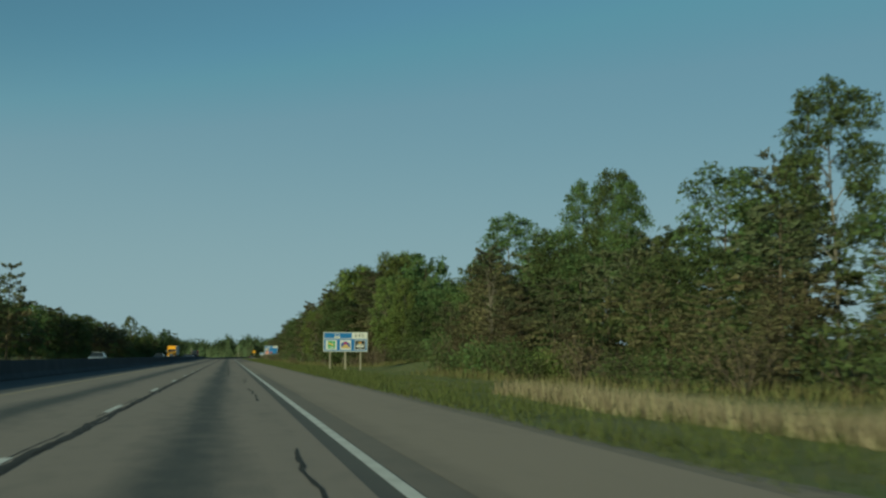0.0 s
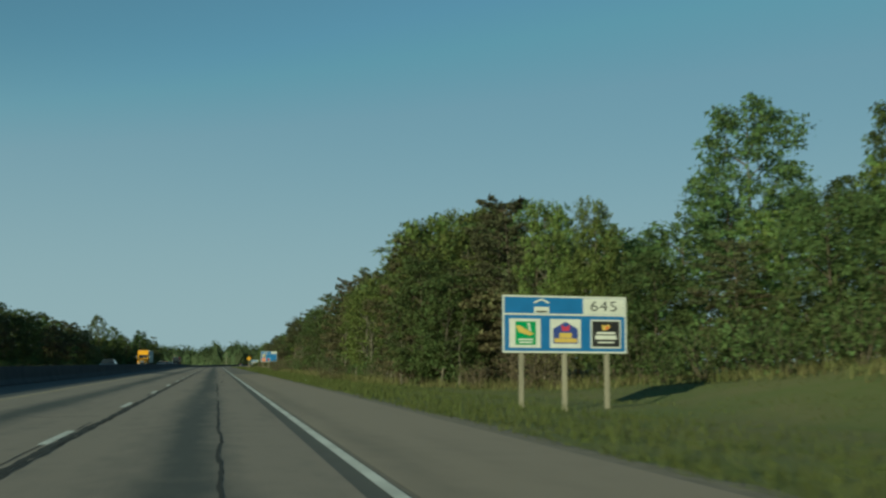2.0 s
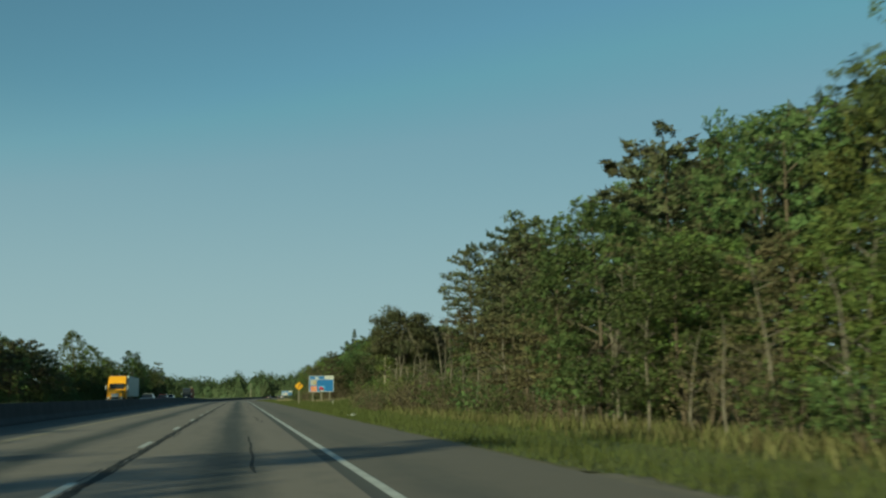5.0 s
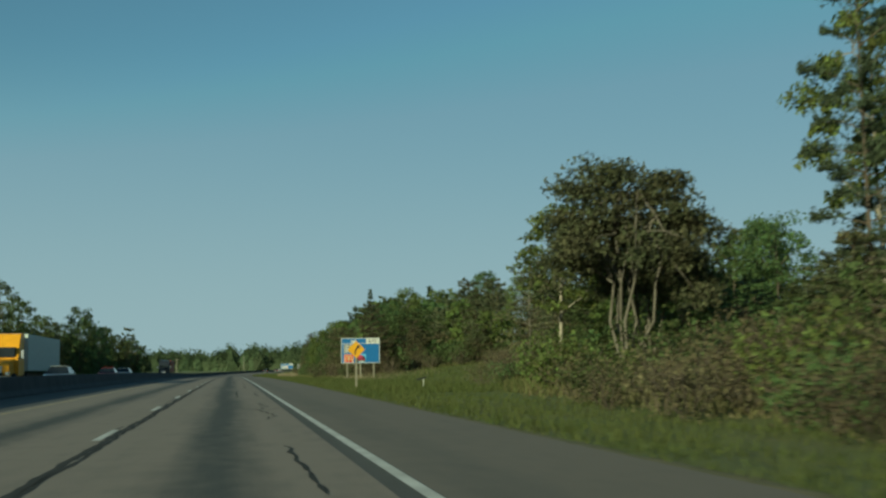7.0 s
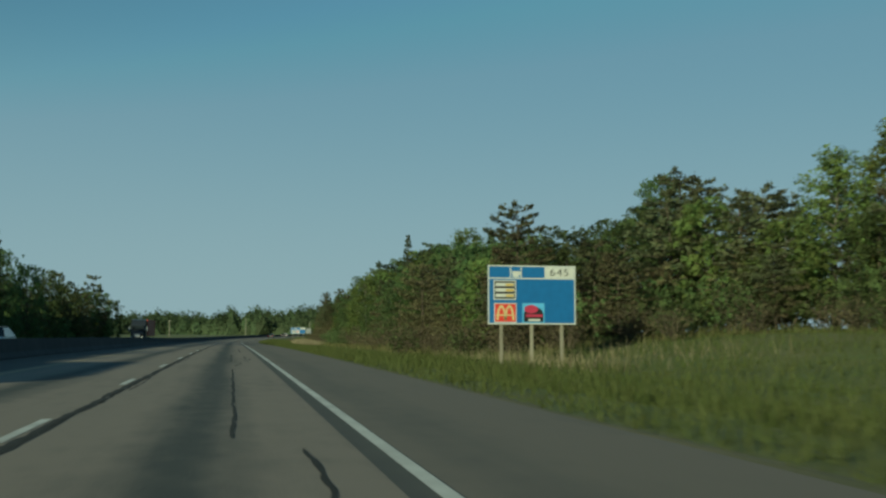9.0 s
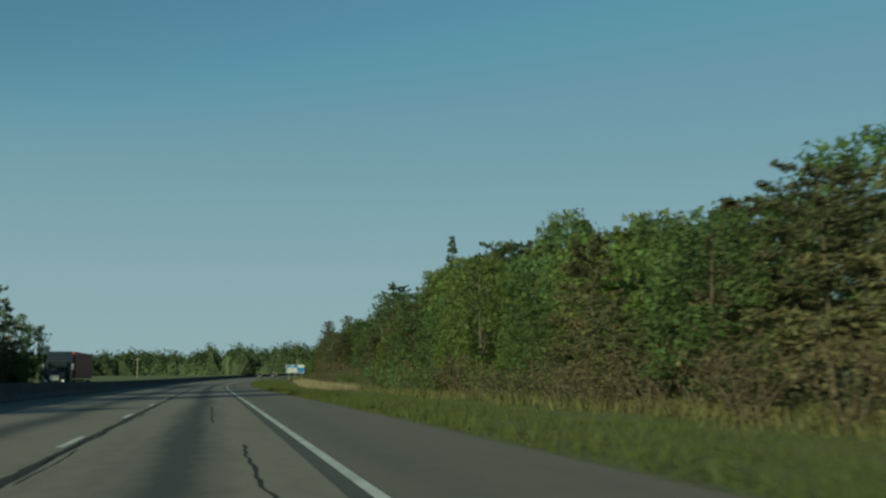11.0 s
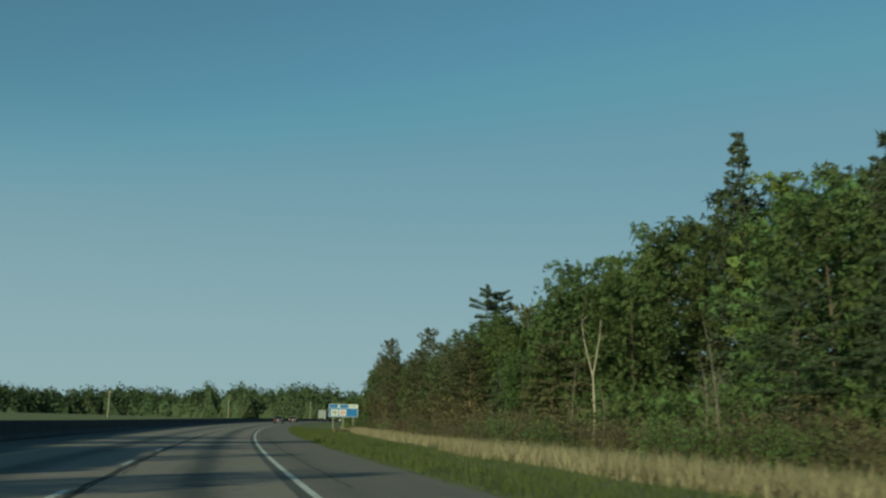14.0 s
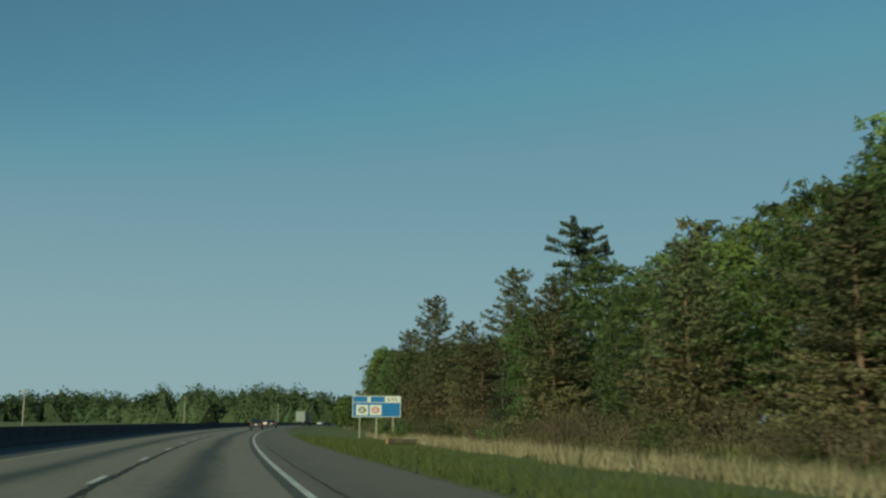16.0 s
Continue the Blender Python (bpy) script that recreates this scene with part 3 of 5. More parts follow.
def crooked_pine(name, height, spread, seed, count, leaf_size):
    """Several bent pale trunks from one foot under a broad domed crown of flat needle pads."""
    rng, pr = np.random.default_rng(seed), random.Random(seed)
    root = thing(name, Matrix.Identity(4), "spreading pine with several bent pale trunks and domed crown", "pine tree")
    verts, faces, pads = [], [], []
    for k in range(6):
        a = k * 1.05 + pr.uniform(-0.3, 0.3)
        d = Vector((math.cos(a), math.sin(a), 0))
        lean = pr.uniform(0.25, 0.7) * spread
        sway = lambda w: Vector((pr.uniform(-w, w), pr.uniform(-w, w), 0))
        p = [d * 0.1 + Vector((0, 0, -0.3)), d * 0.1 * lean + sway(0.15) + Vector((0, 0, 0.12 * height)), d * 0.34 * lean + sway(0.35) + Vector((0, 0, 0.27 * height)), d * 0.45 * lean + sway(0.4) + Vector((0, 0, 0.42 * height)), d * 0.78 * lean + sway(0.4) + Vector((0, 0, 0.6 * height)), d * 0.86 * lean + Vector((0, 0, 0.76 * height))]
        tube(verts, faces, p, [0.11, 0.085, 0.068, 0.052, 0.036, 0.018], 6)
        for q in range(9):
            b = a + pr.uniform(-1.5, 1.5)
            start = p[3] if q < 2 else p[4] if q < 6 else p[5]
            tip = start + Vector((math.cos(b), math.sin(b), 0)) * spread * pr.uniform(0.2, 0.6)
            tip.z = height * (0.95 - 0.4 * ((tip.x ** 2 + tip.y ** 2) / (1.1 * spread) ** 2) - pr.uniform(0, 0.34))
            tube(verts, faces, [start, (start + tip) / 2 + Vector((0, 0, 0.15)), tip], [0.055, 0.04, 0.012], 4)
            pads.append(tip)
    for k in range(34):  # short twigs fill the crown's middle and its skirt
        a, r = k * 2.4, spread * (0.12 + 0.68 * math.sqrt(pr.random()))
        top = 0.95 - 0.4 * (r / (1.1 * spread)) ** 2
        tip = Vector((math.cos(a) * r, math.sin(a) * r, height * pr.uniform(0.5, top)))
        tube(verts, faces, [Vector((tip.x * 0.7, tip.y * 0.7, tip.z - 0.4)), tip], [0.025, 0.008], 3)
        pads.append(tip)
    m = count // len(pads)
    cs, outs, szs = [], [], []
    for t in pads:
        d = unit_rows(rng, m)
        r = pr.uniform(0.75, 1.2)
        cs.append(np.array(t) + d * np.array((1.2, 1.2, 0.46)) * (rng.random((m, 1)) ** 0.45) * r)
        outs.append(d * 0.5 + np.array((0, 0, 0.3))), szs.append(leaf_size * rng.uniform(0.6, 1.3, m))
    part_of("trunk", mesh_of("trunk", verts, faces), PALE_BARK, root, smooth=True)
    part_of("crown", leaf_mesh("crown", np.concatenate(cs), np.concatenate(outs), np.concatenate(szs), rng, 0.5, 0.5), LEAF_PINE, root)
    return root


def snag(name, height, seed, bark=None):
    """A thin pale leafless sapling with many fine limbs."""
    pr = random.Random(seed)
    root = thing(name, Matrix.Identity(4), "thin pale leafless sapling at the wood edge", "dead tree")
    verts, faces = [], []
    bend = Vector((pr.uniform(-0.16, 0.16), pr.uniform(-0.16, 0.16), 0)) * height
    at = lambda f: bend * f * f + Vector((0.02 * height * math.sin(6 * f + seed), 0, height * f))
    tube(verts, faces, [Vector((0, 0, -0.3))] + [at(f) for f in (0.05, 0.25, 0.5, 0.75, 1.0)], [0.085, 0.07, 0.058, 0.045, 0.03, 0.008], 6)
    for k in range(22):
        f = pr.uniform(0.22, 0.97)
        a = pr.uniform(0, 6.28)
        L = height * pr.uniform(0.08, 0.24) * (1.25 - f)
        e = at(f) + Vector((math.cos(a) * L, math.sin(a) * L, L * pr.uniform(0.2, 0.9)))
        m = (at(f) + e) / 2 + Vector((0, 0, 0.06 * L))
        tube(verts, faces, [at(f), m, e], [0.022, 0.015, 0.005], 3)
        for q in range(2):
            e2 = m + Vector((pr.uniform(-1, 1), pr.uniform(-1, 1), pr.uniform(0, 0.8))) * L * 0.4
            tube(verts, faces, [m, e2], [0.011, 0.004], 3)
    part_of("trunk", mesh_of("trunk", verts, faces), bark or PALE_BARK, root, smooth=True)
    return root


def forked_snag(name, height):
    """A bleached dead trunk that forks into two bare arms with a few broken limbs."""
    root = thing(name, Matrix.Identity(4), "bleached dead tree forking into two bare arms", "dead tree")
    pr = random.Random(4)
    verts, faces = [], []
    z = lambda f, x=0.0, y=0.0: Vector((x, y, f * height))
    tube(verts, faces, [Vector((0, 0, -0.3)), z(0.2, 0.05), z(0.36, -0.05), z(0.5, -0.15)], [0.19, 0.15, 0.125, 0.1], 7)
    arms = ([z(0.49, -0.15), z(0.62, -0.7), z(0.78, -1.3), z(0.9, -1.5), z(0.97, -1.45)], [z(0.49, -0.15), z(0.62, 0.2), z(0.76, 0.6), z(0.93, 0.85)])
    for arm in arms:
        tube(verts, faces, arm, [0.1, 0.075, 0.055, 0.03, 0.012][:len(arm)], 6)
        for k in range(7):
            p = arm[1 + k % (len(arm) - 2)]
            e = p + Vector((pr.uniform(-1.0, 1.0), pr.uniform(-0.8, 0.8), pr.uniform(0.2, 1.0)))
            tube(verts, faces, [p, (p + e) / 2 + Vector((0, 0, 0.1)), e], [0.03, 0.02, 0.006], 4)
    for f, x, y in ((0.22, -2.0, 0.4), (0.23, 1.9, -0.3), (0.38, 2.0, 0.5), (0.3, 0.3, 1.6), (0.42, -1.6, -0.4)):
        tube(verts, faces, [z(f), z(f + 0.01, x * 0.5, y * 0.5), z(f + 0.03, x, y)], [0.05, 0.035, 0.01], 4)
    part_of("trunk", mesh_of("trunk", verts, faces), WHITE_BARK, root, smooth=True)
    return root


def shrub(name, height, spread, seed, leaf, count=900, leaf_size=0.12, label="", category="bush", stems=15, reach=1.0, twigs=2):
    """Stems fanning from one foot, twigs, and leaf sprays gathered at their upper ends."""
    rng, pr = np.random.default_rng(seed), random.Random(seed)
    root = thing(name, Matrix.Identity(4), label, category)
    verts, faces, cs, outs, szs = [Vector((0, 0, -0.12))], [], [], [], []
    m = count // stems
    for i in range(stems):
        ang, d = i * 2.4 + pr.uniform(-0.3, 0.3), spread * math.sqrt((i + 0.5) / stems) * 0.85
        tip = Vector((math.cos(ang) * d, math.sin(ang) * d, height * pr.uniform(0.5, 0.95) * (1 - 0.4 * (d / spread) ** 2)))
        b = len(verts)
        tube(verts, faces, [Vector((tip.x * 0.25, tip.y * 0.25, 0.12 * height)), Vector((tip.x * 0.55, tip.y * 0.55, tip.z * 0.62)), tip], [0.022, 0.015, 0.005], 3)
        faces += [(0, b + (k + 1) % 3, b + k) for k in range(3)]
        for q in range(twigs):
            w, start = len(verts), Vector((tip.x * 0.55, tip.y * 0.55, tip.z * 0.62))
            tube(verts, faces, [start, start + Vector((pr.uniform(-1, 1), pr.uniform(-1, 1), pr.uniform(0.3, 1.2))) * 0.25 * height], [0.012, 0.003], 3)
            faces.append((b + 3, w, w + 1))
        dirs = unit_rows(rng, m)
        r = spread * pr.uniform(0.22, 0.38) * reach
        up = rng.random((m, 1)) ** 0.7
        p = np.array(tip) * np.concatenate([0.45 + 0.55 * up, 0.45 + 0.55 * up, 0.15 + 0.85 * up], 1) + dirs * r * (0.25 + 0.75 * rng.random((m, 1)))
        p[:, 2] = np.abs(p[:, 2]) * 0.97 + 0.02
        cs.append(p), outs.append(dirs), szs.append(leaf_size * rng.uniform(0.5, 1.3, m))
    part_of("stem", mesh_of("stem", verts, faces), BARK, root)
    part_of("foliage", leaf_mesh("foliage", np.concatenate(cs), np.concatenate(outs), np.concatenate(szs), rng), leaf, root)
    return root


def prototypes(d, leaf, variants, twigs):
    """A few of each kind; d: share of the full leaf count, leaf: size of a spray."""
    P = {}
    n = lambda c: int(c * d)
    many = range(variants)
    fine, needles = (0.82, 7600) if twigs else (1.0, 5600)
    P["oak"] = [broad_tree("dark_broadleaf_tree", 12, 3.6, 0.1, 11 + i, LEAF_OAK, count=n(6200), leaf_size=leaf, label="dark green broadleaf tree at the edge of the wood", clumps=50, twigs=twigs) for i in many]
    P["ash"] = [broad_tree("light_broadleaf_tree", 12, 3.2, 0.14, 31 + i, LEAF_LIGHT, PALE_BARK, count=n(5800), leaf_size=leaf, label="fresh green broadleaf tree at the edge of the wood", clumps=54, twigs=twigs) for i in many]
    P["poplar"] = [broad_tree("tall_broadleaf_tree", 18, 4.2, 0.42, 41, LEAF_OAK, PALE_BARK, count=n(6600), leaf_size=leaf * 1.15, label="tall broadleaf tree with pale trunk rising over the wood", clumps=44, twigs=twigs, peak=0.75)]
    P["pine"] = [pine_tree("pine_tree", 12, 3.1, 0.2, 51 + i, LEAF_PINE, count=n(needles), leaf_size=leaf * fine, twigs=twigs, label="dark green pine with browned lower boughs", dry=0.4) for i in many]
    P["brown"] = [pine_tree("browned_pine", 11, 3.0, 0.1, 61 + i, LEAF_PINE, count=n(needles), leaf_size=leaf * fine, twigs=twigs, label="browned pine with dry reddish needles at the wood edge", dry=(0.75, 1.15, 1.0)[i], droop=0.08) for i in many]
    P["spruce"] = [pine_tree("spruce_tree", 14, 2.6, 0.05, 71, LEAF_DARK, count=n(needles), leaf_size=leaf * fine, twigs=twigs, label="dark pointed spruce in the wood", shape="cone", category="spruce tree", droop=0.2, gap=0.45)]
    P["red_pine"] = [pine_tree("red_pine", 12, 3.3, 0.1, 77 + i, LEAF_PINE, count=n(needles), leaf_size=leaf * fine, twigs=twigs, label="broad conical pine with orange-brown trunk and dry lower boughs", shape="cone", dry=0.36, droop=-0.05, gap=0.54, tuft=0.8, bark=RED_BARK) for i in many]
    P["white_pine"] = [pine_tree("white_pine", 18, 4.0, 0.3, 81, LEAF_DARK, label="tall white pine with layered branches over the wood", count=n(10000), leaf_size=leaf * 0.92, twigs=twigs, shape="flat", gap=1.0, tuft=0.42)]
    P["tall_pine"] = [pine_tree("tall_pine", 18, 2.8, 0.5, 84, LEAF_DARK, label="tall slim pine rising over the wood with dark layered crown", count=n(6000), leaf_size=leaf, twigs=twigs, gap=0.9, tuft=0.7)]
    P["umbrella"] = [crooked_pine("spreading_pine", 9.3, 4.3, 86, n(17000), leaf * 0.82)]
    P["dying"] = [pine_tree("dying_pine", 9.5, 2.9, 0.12, 75, LEAF_PINE, PALE_BARK, count=n(3600), leaf_size=leaf * 0.6, twigs=twigs, label="half-dead pine with bare grey limbs and thin crown", dry=0.45, gap=0.5)]
    P["forked"] = [forked_snag("forked_dead_tree", 13.5)]
    P["snag"] = [snag("bare_sapling", 7.0, 95 + i) for i in range(3)]
    P["birch"] = [broad_tree("birch_tree", 9, 1.9, 0.42, 91, LEAF_LIGHT, WHITE_BARK, n(1900), leaf * 0.9, "thin pale-barked birch with sparse leaves", "birch tree", 26, twigs)]
    return P


def bushes():
    P = {}
    P["bush"] = [shrub("green_bush", 2.6, 1.7, 101 + i, LEAF_LIGHT, 1900, 0.1, label="rounded fresh green bush on the verge") for i in range(2)]
    P["scrub"] = [shrub("brown_scrub", 2.4, 2.0, 111 + i, LEAF_TWIG, 700, 0.078, "brownish half-leafless scrub in front of the wood", "scrub", 13) for i in range(3)]
    P["under"] = [shrub("undergrowth_bush", 3.0, 2.2, 121 + i, LEAF_OAK, 620, 0.15, "dark green undergrowth bush below the trees", stems=12, twigs=1) for i in range(2)]
    P["thicket"] = [shrub("thicket", 4.0, 3.0, 131, LEAF_OAK, 330, 0.34, "dense dark thicket between the trees", "thicket", 11, 1.3, 0)]
    P["young_pine"] = [pine_tree("young_pine", 2.0, 0.95, 0.06, 141, LEAF_PINE, count=900, leaf_size=0.09, label="young pine with browned tips on the verge", shape="cone", dry=0.5, gap=0.22)]
    return P


FINE, MEDIUM, COARSE = prototypes(0.9, 0.21, 3, True), prototypes(0.43, 0.29, 2, False), prototypes(0.205, 0.43, 2, False)
FINE.update(bushes())
for level in (MEDIUM, COARSE):
    level.update({k: FINE[k] for k in ("bush", "scrub", "under", "thicket", "young_pine")})
TALL = {ob.name: max(v.co.z for c in ob.children for v in c.data.vertices) for level in (FINE, MEDIUM, COARSE) for obs in level.values() for ob in obs}
USED = set()


def plant(kind, s, off, height, wide=1.0, rng=random.Random(1), group="trees of the roadside wood", level=0):
    ob = rng.choice((FINE, MEDIUM, COARSE)[level][kind])
    k = height / TALL[ob.name]
    w = k ** 0.75 * wide
    m = Matrix.Translation(ground_at(s, off)) @ Matrix.Rotation(0.15 if kind == "forked" else rng.uniform(0, 6.28), 4, "Z") @ Matrix.Diagonal((w, w, k, 1))
    if ob.name not in USED:
        USED.add(ob.name)
        ob.matrix_basis = m
        made = ob
    else:
        made = copy_thing(ob, m)
        made.matrix_basis = m
    made["group"] = group
    return made


def edge_of_wood(s):
    return float(np.interp(s, (0, 30, 42, 60, 78, 86, 100, 125, 140, 240, 255, 290, 308, 325, 350, 362, 370, 430, 480, 500, 520, 640, 700, 900), (18, 19, 17, 17, 16.5, 20, 23, 18, 13, 13, 14, 16, 21, 27, 31, 22, 15, 16, 17, 22, 25, 20, 20, 22)))


# heights of the wood's three rows, every 10 m along the road from 20 m on
ROW_S = np.arange(20, 880, 10)
FRONT = (8.0, 8.9, 6.7, 7.3, 9.6, 11.4, 11.4, 13.0, 9.6, 10.7, 8.9, 10.8, 11.1, 12.1, 11.0, 8.9, 9.0, 11.0, 10.8, 10.2, 9.5, 9.7, 9.5, 9.7, 9.8, 5.6, 9.6, 10.6, 9.0, 7.0, 7.0, 7.4, 8.0, 8.0, 8.0, 7.6, 6.1, 8.1, 8.2, 7.7, 7.4, 7.2, 8.5, 8.6, 8.5, 7.6, 7.6, 8.6, 11.2, 11.9, 12.6, 11.4, 10.5, 10.7, 10.8, 10.8, 10.4, 10.1, 9.8, 9.7, 9.5, 9.2, 9.2, 9.4, 9.5, 10.0, 10.3, 10.7, 11.2, 11.7, 12.3, 13.0, 13.9, 14.2, 15.1, 15.9, 16.4, 17.0, 17.6, 18.1, 18.7, 19.7, 20.4, 21.1, 21.8, 22.8)
MIDDLE = (11.0, 11.0, 12.0, 9.4, 9.5, 10.2, 13.3, 15.0, 15.9, 10.8, 11.8, 10.5, 11.8, 13.2, 15.4, 15.1, 13.9, 11.9, 12.8, 14.8, 15.6, 15.8, 14.8, 14.3, 14.6, 14.7, 6.3, 10.0, 10.0, 9.0, 9.0, 9.0, 9.5, 10.0, 9.5, 8.5, 10.1, 8.9, 9.6, 10.5, 10.9, 11.2, 11.6, 12.0, 12.0, 11.8, 11.9, 13.1, 14.7, 14.8, 16.6, 16.0, 15.5, 15.3, 15.4, 15.2, 12.8, 12.7, 12.9, 13.2, 13.4, 13.6, 13.7, 14.1, 14.4, 14.8, 15.1, 15.0, 15.9, 16.3, 16.9, 17.3, 17.8, 18.0, 18.5, 19.0, 19.8, 20.4, 20.5, 21.2, 21.8, 22.3, 23.0, 23.3, 24.1, 24.3)
BACK = (16.0, 16.0, 17.0, 17.0, 16.0, 13.1, 13.3, 13.5, 17.2, 18.8, 14.5, 18.1, 12.7, 12.7, 13.5, 15.0, 16.8, 18.1, 19.0, 16.5, 16.4, 18.3, 19.7, 20.4, 20.5, 20.0, 17.0, 12.0, 11.0, 11.0, 11.0, 12.0, 13.0, 12.5, 12.0, 10.3, 11.7, 11.4, 11.8, 12.0, 11.5, 13.4, 14.1, 14.7, 15.2, 15.4, 15.5, 16.5, 17.7, 18.4, 19.1, 19.8, 20.6, 21.3, 21.2, 20.8, 20.8, 20.1, 18.8, 17.9, 17.8, 19.2, 19.6, 20.6, 20.9, 20.8, 21.5, 19.6, 18.3, 20.1, 20.0, 20.6, 21.0, 21.6, 21.8, 22.7, 23.8, 24.2, 24.7, 25.2, 26.0, 26.6, 27.2, 29.3, 29.9, 30.9)
RIDGE = np.interp(ROW_S, (20, 60, 80, 100, 120, 140, 160, 180, 200, 220, 240, 260, 280, 300, 340, 380, 400, 440, 480, 520, 560, 600, 640, 700, 880), (18.0, 18.0, 22.9, 17.3, 20.8, 17.4, 21.8, 17.3, 18.0, 20.0, 22.1, 22.4, 16.0, 14.0, 12.5, 13.0, 14.1, 15.9, 18.6, 22.2, 23.4, 25.6, 21.8, 27.7, 32.7))


def build_right_wood():
    rng = random.Random(7)
    # stretch of road, kinds in the front row, kinds behind
    kinds_of = ((0, 84, ("brown", "brown", "pine"), ("pine", "oak", "oak")), (84, 108, ("oak", "oak", "brown"), ("oak", "ash", "pine")), (108, 128, ("ash", "pine", "oak"), ("oak", "ash")),
                (128, 140, ("oak", "pine"), ("oak", "ash")), (140, 150, ("brown", "brown", "ash"), ("ash", "ash")), (150, 176, ("ash", "ash", "oak"), ("ash", "ash", "oak")), (176, 212, ("oak", "ash", "brown", "oak"), ("oak", "oak", "ash")),
                (212, 232, ("pine", "brown", "oak"), ("oak", "pine")), (232, 305, ("pine", "oak"), ("pine", "pine", "oak")), (305, 365, ("pine", "pine", "oak"), ("pine", "red_pine", "oak")), (365, 400, ("brown", "brown", "pine"), ("oak", "pine", "oak")),
                (400, 430, ("brown", "oak", "brown", "pine"), ("oak", "oak", "pine")), (430, 470, ("ash", "ash", "oak", "ash"), ("ash", "oak")), (470, 500, ("brown", "ash", "oak", "pine"), ("ash", "oak", "ash")),
                (500, 536, ("white_pine", "ash", "spruce", "white_pine"), ("white_pine", "spruce", "oak")), (536, 575, ("oak", "oak", "pine"), ("oak", "ash", "oak")), (575, 620, ("red_pine", "oak", "spruce"), ("oak", "ash", "oak")), (620, 720, ("brown", "red_pine", "oak", "red_pine"), ("red_pine", "oak", "oak")), (720, 900, ("oak", "pine", "ash"), ("oak", "pine", "ash")))

    def kind_at(s, row):
        for a, b, front, behind in kinds_of:
            if a <= s < b:
                return rng.choice(behind if row else front)
        return "oak"

    for row, (depth, heights, step) in enumerate(((1.5, FRONT, 4.2), (8.0, MIDDLE, 5.6), (17.0, BACK, 8.5), (28.0, RIDGE, 15.0))):
        s = 16.0
        while s < 880:
            k = kind_at(s, row)
            h = float(np.interp(s, ROW_S, heights)) * float(np.interp(s, (56, 66, 82, 88, 122, 130, 150, 161, 168, 182, 192, 212), (0.7 if row < 2 else 0.55, 0.76, 0.76, 0.74, 0.74, 0.9, 0.86, 0.95, 1.2, 1.15, 0.95, 0.95))) * (0.62 if 272 < s < 312 and row else 0.8 if 325 < s < 362 else 1.0)
            if row >= 1:
                h = min(h, float(np.interp(s, (60, 100, 104, *((150, 156) if row < 3 else (180, 184)), 532, 536, 574, 578, 634, 640, 712, 718), (40, 40, 14, 14, 40, 40, 24, 24, 40, 40, *[(9.5, 9.5, 11, 13.2)[row]] * 2, 40))))
            top = h * rng.uniform(0.94 - (0.38, 0.12, 0.1, 0.1)[row], 1.04) * float(np.interp(s, (430, 440, 520, 540, 600, 640), (1.0, 1.08, 1.08, 1.14, 1.16, 1.1)))
            if row:
                top *= float(np.interp(s, (434, 440, 466, 474, 568, 578, 640, 650, 712, 716), (1.0, 0.86, 0.86, 1.0, 1.0, 0.9, 0.96, 1.0, 1.0, 0.74)))
            if row == 1 and 234 < s < 258:
                top = min(top, 10.5)
            if row and 258 <= s < 282:
                top = min(top, 7.0 + 0.6 * row)
            if not (224 < s < 308 and row == 0) and not (540 < s < 562 and row < 2) and not (524 < s < 541 and row == 0):
                plant(k, s + rng.uniform(-1.2, 1.2), edge_of_wood(s) + depth + rng.uniform(-1.6, 3.4), top, rng.uniform(0.9, 1.15) * (1.0 if row == 0 else 1.12), rng, level=2 if s > 640 or row > 1 else row)
            s += step * rng.uniform(0.75, 1.3) * (1 if s < 620 else 1.6)
